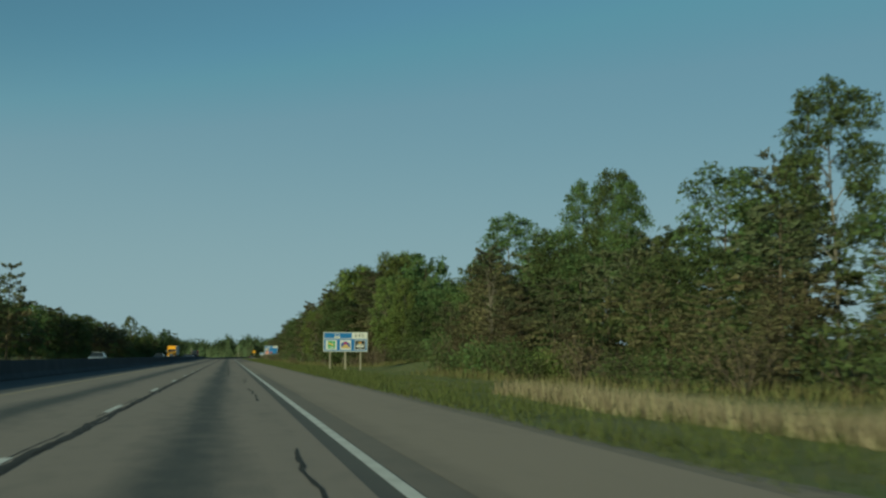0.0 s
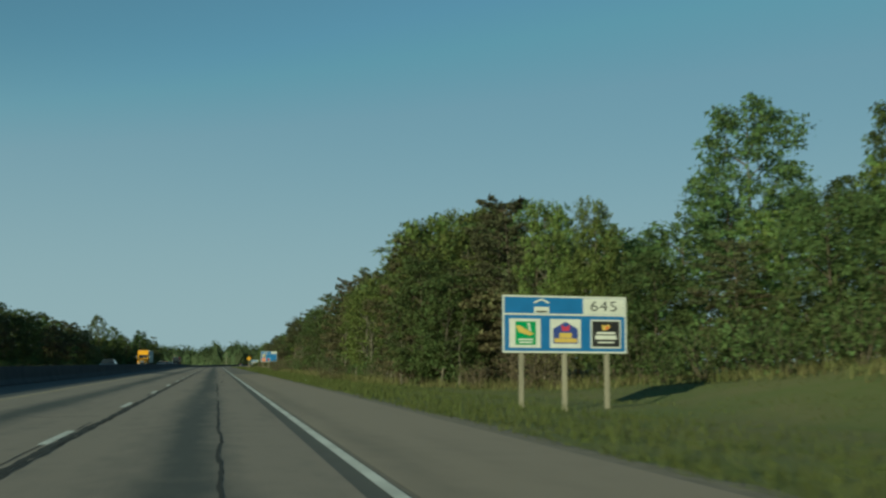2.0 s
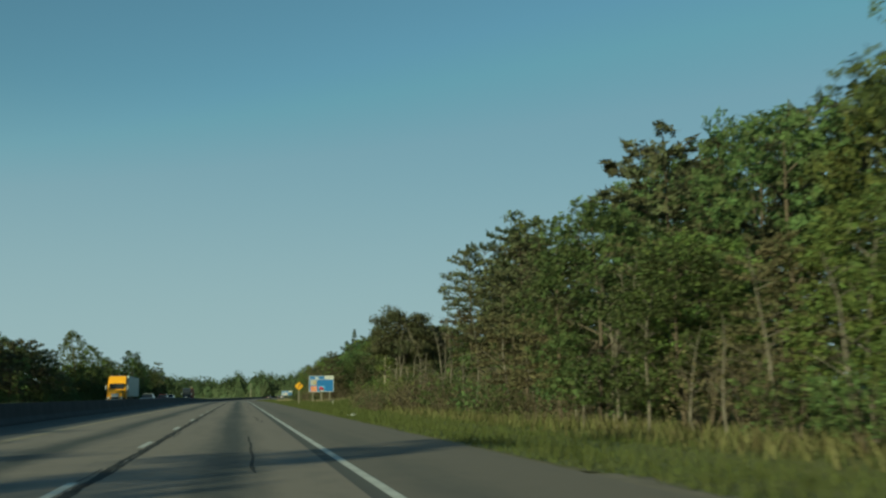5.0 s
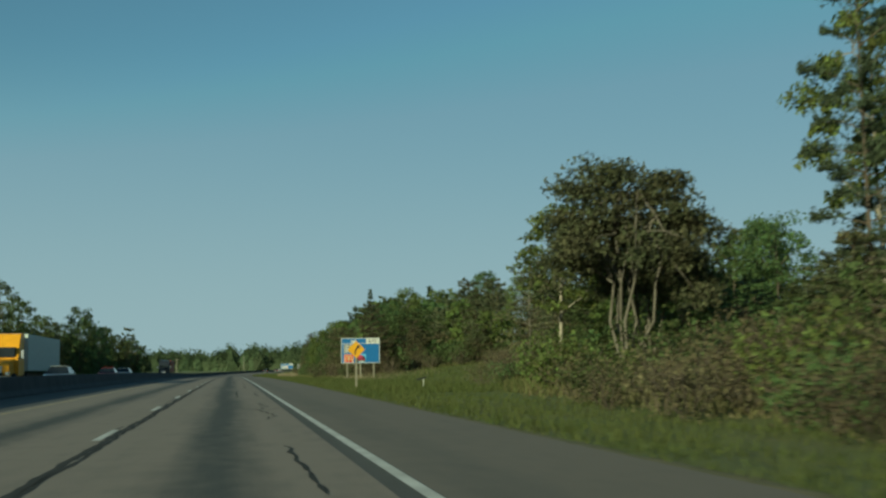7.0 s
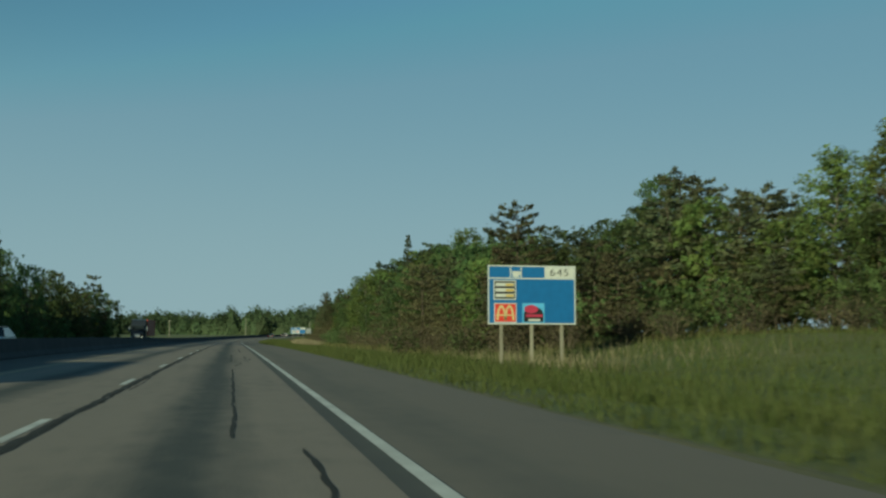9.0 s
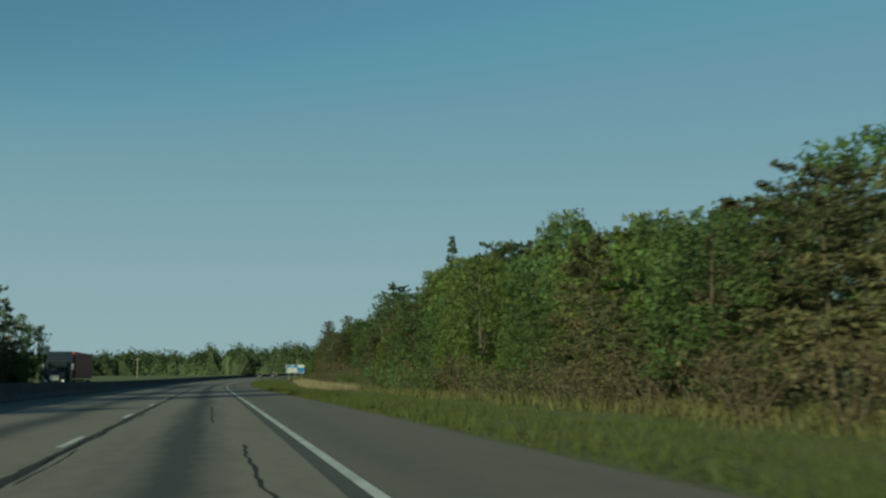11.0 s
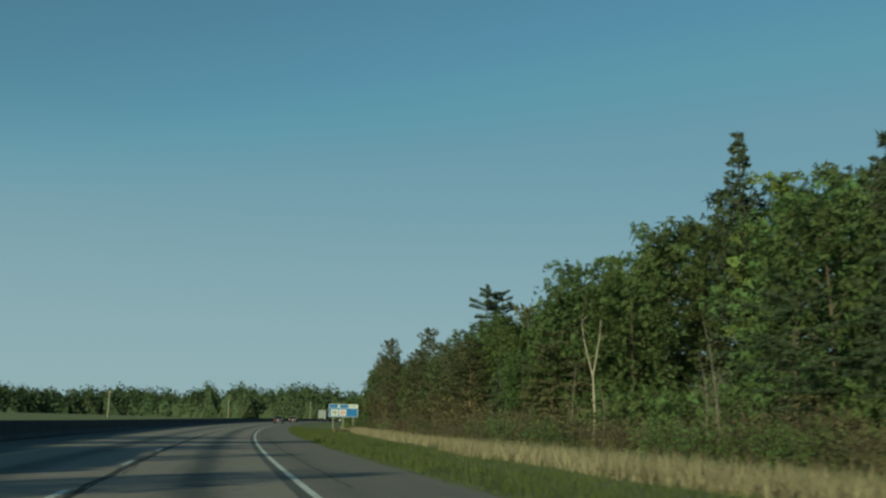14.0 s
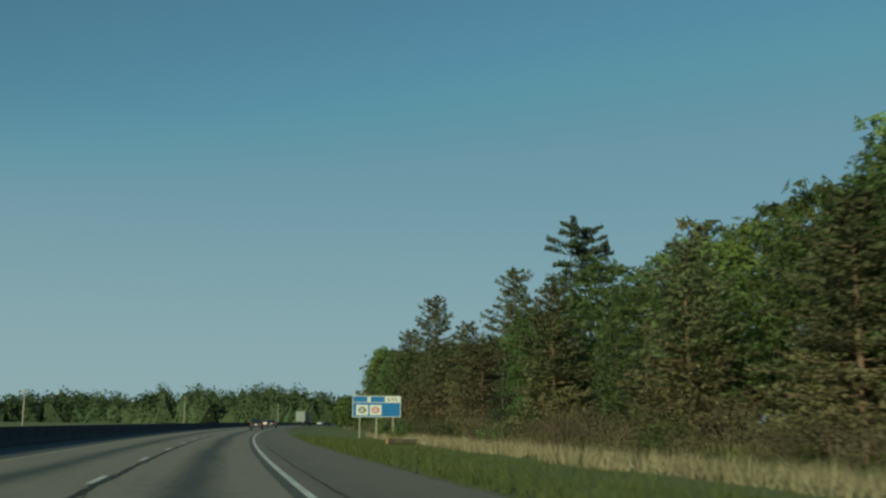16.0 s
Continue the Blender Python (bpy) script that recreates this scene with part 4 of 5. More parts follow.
    # single trees that stand out of the wood
    for kind, s, off, h, wide in (("poplar", 135.6, 36.3, 19.8, 1.0), ("poplar", 118, 36, 15.0, 0.7), ("poplar", 50, 31, 15.5, 0.8), ("poplar", 113, 39, 19.8, 0.7), ("poplar", 104, 39.5, 19.0, 0.7), ("poplar", 97, 38, 16.6, 0.6), ("oak", 66, 33, 13.5, 1.0), ("white_pine", 276, 24.6, 16.5, 0.68), ("white_pine", 268, 25.5, 17, 0.85), ("pine", 262, 20, 14, 0.9), ("oak", 322, 44, 12, 1.0), ("ash", 330, 48, 12.5, 1.0), ("oak", 315, 42, 11.5, 1.0), ("brown", 143, 13.8, 10.5, 1.15), ("brown", 146.5, 15.5, 9.5, 1.0), ("pine", 138, 19, 12.6, 0.8), ("ash", 200, 30, 21.0, 0.7), ("ash", 194, 31, 20.5, 0.7), ("oak", 188, 30, 19.5, 0.8), ("ash", 183, 31, 19, 0.8), ("pine", 351, 33, 11.8, 0.9), ("ash", 358, 37, 12.3, 0.9), ("white_pine", 345, 36, 12.3, 0.6), ("oak", 171, 20, 16, 1.0), ("ash", 497, 42, 21, 1.0), ("ash", 126.5, 18.5, 10.8, 0.6), ("ash", 123.5, 20.5, 10.4, 0.55),
                                  ("umbrella", 283, 17.0, 10.9, 0.84), ("umbrella", 289, 20.5, 9.2, 0.75), ("birch", 289, 15.9, 9.6, 1.15), ("birch", 284, 30.6, 18.5, 1.0), ("birch", 279, 30.5, 20, 1.0), ("pine", 258, 23.5, 14.5, 1.0), ("oak", 311, 27, 8.4, 1.0), ("oak", 315, 30, 9.0, 1.0), ("ash", 307.5, 26, 7.8, 0.9),
                                  ("brown", 368, 16.9, 9.2, 1.0), ("pine", 376, 31, 11.6, 1.0), ("pine", 384, 36, 12.6, 1.0), ("pine", 350, 36, 9.8, 1.0), ("ash", 362, 34, 10.6, 1.0), ("poplar", 396, 38, 15, 0.8),
                                  ("spruce", 554, 39, 25, 0.9), ("spruce", 530, 36, 17, 0.9), ("tall_pine", 669.5, 38.3, 26, 0.95), ("tall_pine", 671, 42.4, 25.6, 0.85),
                                  ("forked", 557.8, 27.9, 10.0, 0.9), ("birch", 577, 24.5, 8.5, 1.0), ("dying", 309.5, 20.2, 7.9, 1.0), ("pine", 133.5, 18.5, 12.2, 1.15), ("red_pine", 638, 20.4, 10.5, 1.0), ("red_pine", 642, 25.4, 15.7, 1.1), ("red_pine", 664.5, 21.2, 15.8, 1.0), ("red_pine", 690, 21, 14, 1.1), ("red_pine", 655, 20, 10, 1.2), ("red_pine", 577, 21.5, 9.5, 1.3), ("red_pine", 590, 21, 10, 1.2), ("red_pine", 612, 21, 10.5, 1.1), ("spruce", 622, 21, 9.5, 1.3)):
        plant(kind, s, off, h, wide, rng)
    for k in range(60):
        a, b = rng.choice(((132, 215), (132, 215), (132, 215), (215, 262), (480, 640)))
        s = rng.uniform(a, b)
        plant("snag", s, edge_of_wood(s) + rng.uniform(-0.6, 1.2), rng.uniform(3.0, 7.0), 1.1, rng)
    for s, off, h in ((262, 13.5, 2.9), (288, 15.1, 3.3), (287, 15.8, 3.0), (292, 17.0, 2.4), (278, 14.6, 2.2), (648, 13.8, 1.4), (630, 13, 1.2)):
        plant("bush", s, off, h, 1.1, rng, "bushes along the wood")
    for s, off, h in ((66.5, 16.6, 6.5), (67.4, 17.0, 6.9)):
        plant("snag", s, off, h, 0.8, rng)
    for s, off, h in ((156, 9.3, 1.7), (181, 10.8, 1.9), (168, 11.6, 0.8), (172, 11.4, 0.7)):
        plant("young_pine", s, off, h, 1.1, rng, "bushes along the wood")
    for s in (52, 55.5, 57, 61, 66, 70):
        plant("bush", s, edge_of_wood(s) - 0.4, rng.uniform(1.3, 2.2), 0.9, rng, "bushes along the wood")
    s = 20.0
    while s < 700:
        scrubby = 360 < s < 430 or 240 < s < 292 or 505 < s < 700 or rng.random() < 0.4
        if not 276 < s < 299:
            plant("scrub" if scrubby else "under", s, edge_of_wood(s) + (0.6 if 132 < s < 216 else -0.8) + rng.uniform(-0.8, 0.8), rng.uniform(1.6, 3.2), 1.0, rng, "bushes along the wood")
        if (scrubby and (246 < s < 274 or s > 505)) or 299 < s < 372:
            plant("scrub" if rng.random() < 0.7 else "under", s + 1, edge_of_wood(s) - 3.6 + rng.uniform(-1, 1), rng.uniform(1.5, 2.3), 1.0, rng, "bushes along the wood")
        if 300 < s < 372:
            plant("thicket", s, edge_of_wood(s) + 2.5 + rng.uniform(-1, 1), rng.uniform(3.0, 4.6), 1.0, rng, "thickets in the wood")
        s += rng.uniform(2.4, 4.0)
    for k in range(60):
        s = rng.uniform(232, 281)
        plant(rng.choice(("scrub", "scrub", "under")), s, edge_of_wood(s) + rng.uniform(0.5, 9), rng.uniform(2.0, 3.6), 1.0, rng, "bushes along the wood")
    s = 735.0
    while s < 900:
        plant(rng.choice(("oak", "ash", "pine")), s, rng.uniform(13, 16), rng.uniform(5, 7.5), 1.2, rng, level=2)
        s += rng.uniform(5, 9)
    s = 304.0
    while s < 425:  # the wood reaches further back behind the meadow
        for back in (9, 20):
            plant("thicket", s + rng.uniform(-2, 2), edge_of_wood(s) + back, rng.uniform(3.5, 5.0), 1.1, rng, "thickets in the wood", 2)
        plant(rng.choice(("pine", "oak", "pine")), s, edge_of_wood(s) + 40, rng.uniform(9.5, 12), 1.2, rng, level=2)
        plant(rng.choice(("ash", "oak", "pine")), s + 3, edge_of_wood(s) + 4 + rng.uniform(-1, 2), rng.uniform(6, 8.5) * (0.75 if s < 330 else 1), 1.1, rng, level=2)
        s += rng.uniform(5, 7)
    s = 86.0
    while s < 128:
        for back in (2.5, 13):
            plant("thicket", s + rng.uniform(-1, 1), edge_of_wood(s) + back, rng.uniform(3.0, 4.5), 1.0, rng, "thickets in the wood", 2)
        s += rng.uniform(3.5, 5)
    s = 512.0
    while s < 572:
        for back in (3.5, 10, 18):
            plant("thicket", s + rng.uniform(-1, 1), edge_of_wood(s) + back + (3 if 545 < s < 566 and back < 5 else 0), rng.uniform(3.5, 5.5), 1.0, rng, "thickets in the wood", 2)
        s += rng.uniform(4, 6)
    s = 30.0
    while s < 660:
        plant("thicket", s, edge_of_wood(s) + 6, rng.uniform(3.0, 5.0), 1.0, rng, "thickets in the wood", 2)
        s += rng.uniform(8, 11)


build_right_wood()


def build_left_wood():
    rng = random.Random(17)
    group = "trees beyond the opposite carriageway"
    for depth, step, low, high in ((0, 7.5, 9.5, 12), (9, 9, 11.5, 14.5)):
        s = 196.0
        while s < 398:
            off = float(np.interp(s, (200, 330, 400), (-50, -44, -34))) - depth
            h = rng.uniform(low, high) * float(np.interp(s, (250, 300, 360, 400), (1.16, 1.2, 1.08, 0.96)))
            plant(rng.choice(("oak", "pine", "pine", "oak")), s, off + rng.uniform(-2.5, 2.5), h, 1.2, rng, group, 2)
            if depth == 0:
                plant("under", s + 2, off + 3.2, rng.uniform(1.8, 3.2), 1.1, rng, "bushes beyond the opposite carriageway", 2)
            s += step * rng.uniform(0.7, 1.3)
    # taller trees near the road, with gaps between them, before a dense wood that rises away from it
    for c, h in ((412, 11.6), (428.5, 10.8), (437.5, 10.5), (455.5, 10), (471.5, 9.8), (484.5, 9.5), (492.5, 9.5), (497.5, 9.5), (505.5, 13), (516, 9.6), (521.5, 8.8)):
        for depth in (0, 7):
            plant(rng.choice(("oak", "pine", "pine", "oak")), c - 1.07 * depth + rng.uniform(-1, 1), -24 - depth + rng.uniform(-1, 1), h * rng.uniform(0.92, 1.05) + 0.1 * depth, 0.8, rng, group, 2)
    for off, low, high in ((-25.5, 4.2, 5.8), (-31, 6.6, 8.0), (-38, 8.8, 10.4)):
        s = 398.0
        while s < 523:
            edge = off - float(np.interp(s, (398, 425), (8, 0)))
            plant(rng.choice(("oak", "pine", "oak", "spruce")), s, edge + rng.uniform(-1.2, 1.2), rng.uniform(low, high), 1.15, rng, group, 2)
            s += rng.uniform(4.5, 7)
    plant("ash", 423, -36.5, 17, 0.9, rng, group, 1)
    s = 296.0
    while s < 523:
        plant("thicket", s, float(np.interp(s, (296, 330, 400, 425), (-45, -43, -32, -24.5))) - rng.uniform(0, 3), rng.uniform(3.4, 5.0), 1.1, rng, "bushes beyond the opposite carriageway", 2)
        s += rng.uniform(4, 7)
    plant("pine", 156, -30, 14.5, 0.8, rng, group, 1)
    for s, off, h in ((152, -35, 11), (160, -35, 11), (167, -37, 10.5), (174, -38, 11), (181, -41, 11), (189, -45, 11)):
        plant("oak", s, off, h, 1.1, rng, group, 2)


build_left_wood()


def build_far_wood():
    """Distant woods closing the view: full crowns ringed by leaf clumps, joined into one mass."""
    rng = np.random.default_rng(3)
    bm = bmesh.new()
    bmesh.ops.create_icosphere(bm, subdivisions=1, radius=1)
    ball = np.array([v.co[:] for v in bm.verts])
    tris = np.array([[v.index for v in f.verts] for f in bm.faces])
    bm.free()
    cores, faces, cs, outs, szs = [], [], [], [], []
    for i in range(430):
        f = rng.random()
        layer = int(rng.integers(0, 3))
        x = -420 + 800 * f
        y = 1180 + 130 * f + layer * 40 + 30 * math.sin(f * 17)
        h = (24 + 5 * rng.random() ** 1.5 + 2.0 * math.sin(f * 23) + 1.5 * math.sin(f * 61)) * (0.76 + 0.12 * layer) * (0.9 + 0.3 * math.exp(-((x - 20) / 90) ** 2))
        mid, wide = np.array((x, y, h * 0.38)), rng.uniform(7.0, 14.0)
        size = np.array((wide, 8.0, h * 0.6))
        a, b, c = rng.uniform(0, 6.28, 3)
        lump = 1 + 0.14 * np.sin(5 * ball[:, 0] + a) * np.cos(5 * ball[:, 2] + b) + 0.13 * np.sin(9 * ball[:, 2] + 9 * ball[:, 0] + c)
        shape = ball * lump[:, None] * 0.78
        shape[:, :2] *= np.interp(ball[:, 2], (-1, -0.3, 0.2, 1), (1.9, 1.35, 1.0, 1.25))[:, None]
        faces.append(tris + len(cores) * len(ball))
        cores.append(mid + shape * size)
        n = 240
        d = unit_rows(rng, n)
        d[:, 2] = np.abs(d[:, 2]) * 1.2 - 0.25
        cs.append(mid + d * size * rng.uniform(0.68, 1.14, (n, 1)))
        outs.append(d), szs.append(rng.uniform(0.6, 1.6, n))
    ob = part_of("far_wood", leaf_mesh("far_wood", np.concatenate(cs), np.concatenate(outs), np.concatenate(szs), rng), LEAF_FAR_HAZED)
    tagged(ob, "distant green woodland closing the horizon", "woodland", kind="stuff")
    part_of("crowns", mesh_of("crowns", np.concatenate(cores).tolist(), np.concatenate(faces).tolist()), LEAF_FAR_HAZED, ob)


build_far_wood()

for ob in {o.name: o for level in (FINE, MEDIUM, COARSE) for k in level.values() for o in k}.values():
    if ob.name not in USED:
        for c in (*ob.children_recursive, ob):
            bpy.data.objects.remove(c)


# ---- signs ----
def text_mesh(word, size):
    cu = bpy.data.curves.new("text", "FONT")
    cu.body, cu.size, cu.align_x, cu.align_y, cu.extrude = word, size, "CENTER", "CENTER", 0.004
    cu.offset, cu.space_character = -0.003, 1.12
    tmp = new("text", cu)
    dg = bpy.context.evaluated_depsgraph_get()
    me = bpy.data.meshes.new_from_object(tmp.evaluated_get(dg))
    bpy.data.objects.remove(tmp)
    me.transform(Matrix.Rotation(math.radians(90), 4, "X"))
    return me


def plate(name, x, z, w, h, y, material, parent, label="", thick=0.012):
    """A flat plate on a sign's face: x and z are its middle, y how far its face stands out."""
    return part(name, box_mesh(x, -y + thick / 2, z, w, thick, h), material, parent, label)


def polygon(name, pts, y, material, parent, label=""):
    bm = bmesh.new()
    f = bm.faces.new([bm.verts.new((x, -y, z)) for x, z in pts])
    r = bmesh.ops.extrude_face_region(bm, geom=[f])
    bmesh.ops.translate(bm, vec=(0, 0.008, 0), verts=[v for v in r["geom"] if isinstance(v, bmesh.types.BMVert)])
    bmesh.ops.recalc_face_normals(bm, faces=bm.faces)
    return part(name, bm, material, parent, label)


def service_sign(s, off, width, height, low, label, tilt=0.0, foot=(-0.2, -0.2, -0.2)):
    """A blue services sign on three wooden posts: header with a pictogram, white exit tab, plates below."""
    p = on_road(s, off)
    sign = thing("service_sign", Matrix.Translation(p) @ Matrix.Rotation(-heading(s) + radians(tilt), 4, "Z"), label, "road sign", "services signs along the highway")
    zc, top = low + height / 2, low + height
    part("panel", box_mesh(0, 0, zc, width, 0.05, height, 0.008), SIGN_BLUE, sign, "blue sheet panel")
    b = 0.055
    for name, x, z, w, h in (("border", 0, top - b / 2, width, b), ("border", 0, low + b / 2, width, b), ("border", -width / 2 + b / 2, zc, b, height - 2 * b), ("border", width / 2 - b / 2, zc, b, height - 2 * b), ("border", 0, top - 0.6, width - 2 * b, b)):
        plate(name, x, z, w, h, 0.032, SIGN_WHITE, sign, "white border strip")
    tab = plate("exit_tab", width / 2 - 0.78, top - 0.315, 1.42, 0.5, 0.036, SIGN_WHITE, sign, "white tab with black exit number")
    tm = text_mesh("645", 0.47)
    tm.transform(Matrix.Translation((width / 2 - 0.78, -0.04, top - 0.325)) @ Matrix.Diagonal((1.26, 1, 1, 1)))
    part_of("exit_number", tm, BLACK, tab)
    for k in (-1, 0, 1):
        x = k * width * 0.345
        part("post", box_mesh(x, 0.085, (top - 0.15 + foot[k + 1] - 0.4) / 2, 0.14, 0.12, top - 0.15 - foot[k + 1] + 0.4, 0.01), POST, sign, "weathered square wooden post")
    return sign


def lodging_sign():
    W, H, L = 4.2, 1.82, 1.46
    g = service_sign(100.7, 11.0, W, H, L, "blue lodging sign with three logo plates on wooden posts", 2.0, (-0.6, -0.6, -0.6))
    top = L + H
    ic = polygon("pictogram", ((-1.05, top - 0.2), (-0.8, top - 0.09), (-0.55, top - 0.2), (-0.55, top - 0.26), (-0.8, top - 0.15), (-1.05, top - 0.26)), 0.036, SIGN_WHITE, g, "white roof and bed symbol")
    plate("bed", -0.8, top - 0.46, 0.5, 0.2, 0.036, SIGN_WHITE, ic)
    plate("blanket", -0.8, top - 0.51, 0.36, 0.05, 0.04, BLACK, ic)
    z = L + 0.62
    for x, edge, inner, kind in ((-1.36, SIGN_WHITE, GREEN, 0), (0.0, SIGN_WHITE, NAVY, 1), (1.38, SIGN_WHITE, BLACK, 2)):
        pl = plate("logo_plate", x, z, 1.04, 0.92, 0.036, edge, g, ("white plate with green and gold shapes", "white plate with a navy house shape", "black plate with white bars")[kind])
        if kind == 0:
            plate("field", x + 0.02, z, 0.68, 0.74, 0.04, inner, pl)
            polygon("leaf_shape", ((x - 0.32, z + 0.22), (x - 0.2, z + 0.25), (x + 0.3, z - 0.02), (x + 0.16, z - 0.08), (x - 0.2, z + 0.03)), 0.044, GOLD, pl)
            for q, w in ((-0.2, 0.5), (-0.29, 0.44)):
                plate("lettering_bar", x + 0.02, z + q, w, 0.05, 0.044, SIGN_WHITE, pl)
            polygon("stroke", ((x + 0.08, z + 0.33), (x + 0.14, z + 0.33), (x + 0.2, z + 0.06), (x + 0.13, z + 0.08)), 0.044, SIGN_WHITE, pl)
        elif kind == 1:
            polygon("house_shape", ((x - 0.42, z - 0.32), (x + 0.42, z - 0.32), (x + 0.42, z + 0.15), (x, z + 0.38), (x - 0.42, z + 0.15)), 0.04, NAVY, pl)
            polygon("crown_shape", ((x - 0.12, z + 0.08), (x + 0.12, z + 0.08), (x + 0.15, z + 0.28), (x, z + 0.2), (x - 0.15, z + 0.28)), 0.044, MAROON, pl)
            for q, w, h in ((-0.06, 0.42, 0.16), (-0.22, 0.76, 0.13)):
                plate("lettering_bar", x, z + q, w, h, 0.044, GOLD, pl)
        else:
            plate("field", x, z, 0.94, 0.82, 0.04, BLACK, pl)
            polygon("flame_shape", ((x - 0.12, z + 0.12), (x + 0.02, z + 0.12), (x + 0.16, z + 0.22), (x + 0.1, z + 0.32), (x - 0.02, z + 0.26), (x - 0.14, z + 0.3)), 0.044, GOLD, pl)
            polygon("flame_heart", ((x - 0.02, z + 0.15), (x + 0.06, z + 0.15), (x + 0.1, z + 0.24), (x + 0.02, z + 0.24)), 0.047, RED, pl)
            for q, w, h in ((0.03, 0.66, 0.07), (-0.11, 0.74, 0.13), (-0.27, 0.56, 0.05)):
                plate("lettering_bar", x, z + q, w, h, 0.045, SIGN_WHITE, pl)


def food_sign():
    W, H, L = 4.2, 2.72, 1.55
    g = service_sign(354.0, 13.75, W, H, L, "blue food sign with three logo plates on wooden posts", 0.0, (-0.6, -0.6, -0.6))
    top = L + H
    for x in (-1.02, -0.52):
        plate("divider", x, top - 0.315, 0.05, 0.5, 0.036, SIGN_WHITE, g)
    ic = polygon("pictogram", ((-0.96, top - 0.27), (-0.58, top - 0.27), (-0.63, top - 0.55), (-0.9, top - 0.55)), 0.036, SIGN_WHITE, g, "white cup symbol")
    plate("cup_handle", -0.56, top - 0.38, 0.06, 0.14, 0.037, SIGN_WHITE, ic)
    pl = plate("logo_plate", -1.3, L + 1.58, 1.06, 0.9, 0.036, SIGN_WHITE, g, "black plate with three white and yellow bars")
    plate("field", -1.3, L + 1.58, 0.96, 0.8, 0.04, BLACK, pl)
    for q in (-0.25, 0.0, 0.25):
        plate("lettering_bar", -1.3, L + 1.58 + q, 0.86, 0.15, 0.044, SIGN_WHITE, pl)
        plate("lettering_end", -1.08, L + 1.57 + q, 0.36, 0.1, 0.048, GOLD, pl)
    pl = plate("logo_plate", -1.28, L + 0.53, 1.06, 0.9, 0.036, SIGN_WHITE, g, "red plate with two cream arches")
    plate("field", -1.28, L + 0.53, 0.98, 0.82, 0.04, RED, pl)
    for cx in (-1.47, -1.09):
        outer = [(cx + 0.23 * math.cos(t), L + 0.19 + 0.7 * math.sin(t)) for t in np.linspace(0, math.pi, 13)]
        inner = [(cx + 0.13 * math.cos(t), L + 0.19 + 0.58 * math.sin(t)) for t in np.linspace(math.pi, 0, 13)]
        bm = bmesh.new()
        vo = [bm.verts.new((x, -0.046, z)) for x, z in outer]
        vi = [bm.verts.new((x, -0.046, z)) for x, z in reversed(inner)]
        for i in range(12):
            bm.faces.new((vo[i], vo[i + 1], vi[i + 1], vi[i]))
        part("arch", bm, CREAM, pl)
    plate("lettering_bar", -1.28, L + 0.42, 0.86, 0.06, 0.05, CREAM, pl)
    pl = plate("logo_plate", 0.06, L + 0.53, 1.06, 0.9, 0.036, plain("logo_sky", (0.12, 0.36, 0.6)), g, "blue-grey plate with a red dome shape")
    polygon("backing_shape", [(0.06 - 0.47, L + 0.12)] + [(0.06 + 0.47, L + 0.12)] + [(0.06 + 0.47 * math.cos(t), L + 0.45 + 0.38 * math.sin(t)) for t in np.linspace(0, math.pi, 12)], 0.04, BLACK, pl)
    polygon("dome_shape", [(-0.05 + 0.33 * math.cos(t), L + 0.7 + 0.2 * math.sin(t)) for t in np.linspace(0, 6.1, 16)], 0.044, MAROON, pl)
    plate("lettering_bar", 0.1, L + 0.4, 0.8, 0.12, 0.046, MAROON, pl)
    plate("lettering_bar", 0.1, L + 0.2, 0.56, 0.1, 0.046, SIGN_WHITE, pl)


def fuel_sign():
    W, H, L = 4.5, 1.95, 1.65
    g = service_sign(643.5, 12.6, W, H, L, "blue fuel sign with two white logo plates on wooden posts", 0.0, (-0.6, -0.6, -0.6))
    top = L + H
    plate("pictogram", -0.72, top - 0.32, 0.3, 0.46, 0.036, SIGN_WHITE, g, "white fuel symbol")
    for x, m in ((-1.35, BLACK), (-0.1, MAROON)):
        pl = plate("logo_plate", x, L + 0.65, 1.1, 0.95, 0.036, SIGN_WHITE, g, "white plate with a coloured ring")
        ring = [(x + 0.36 * math.cos(t), L + 0.65 + 0.28 * math.sin(t)) for t in np.linspace(0, 6.0, 18)]
        polygon("ring_shape", ring, 0.04, m, pl)
        polygon("ring_middle", [(x + 0.24 * math.cos(t), L + 0.65 + 0.17 * math.sin(t)) for t in np.linspace(0, 6.0, 18)], 0.044, SIGN_WHITE, pl)
        plate("lettering_bar", x + 0.1, L + 0.65, 0.5, 0.08, 0.048, m, pl)


def curve_sign():
    """Yellow diamond with a black arrow that bends to the right."""
    g = thing("curve_warning_sign", Matrix.Translation(on_road(299.7, 7.0)), "yellow diamond sign with black right-bending arrow on one post", "road sign")
    zc, r = 2.08, 0.5
    d = polygon("diamond", ((-r, zc), (0, zc - r), (r, zc), (0, zc + r)), 0.06, YELLOW, g, "yellow diamond panel")
    polygon("arrow_shaft", ((-0.1, zc - 0.28), (-0.02, zc - 0.28), (-0.01, zc - 0.08), (0.05, zc + 0.04), (0.13, zc + 0.12), (0.08, zc + 0.18), (-0.02, zc + 0.08), (-0.08, zc - 0.05)), 0.066, BLACK, d)
    polygon("arrow_head", ((0.0, zc + 0.2), (0.2, zc + 0.03), (0.19, zc + 0.26)), 0.067, BLACK, d)
    part("post", box_mesh(0, 0, (zc + 0.3 - 0.6) / 2, 0.1, 0.1, zc + 0.3 + 0.6, 0.008), POST, g, "pale square wooden post")


lodging_sign()
food_sign()
fuel_sign()
curve_sign()


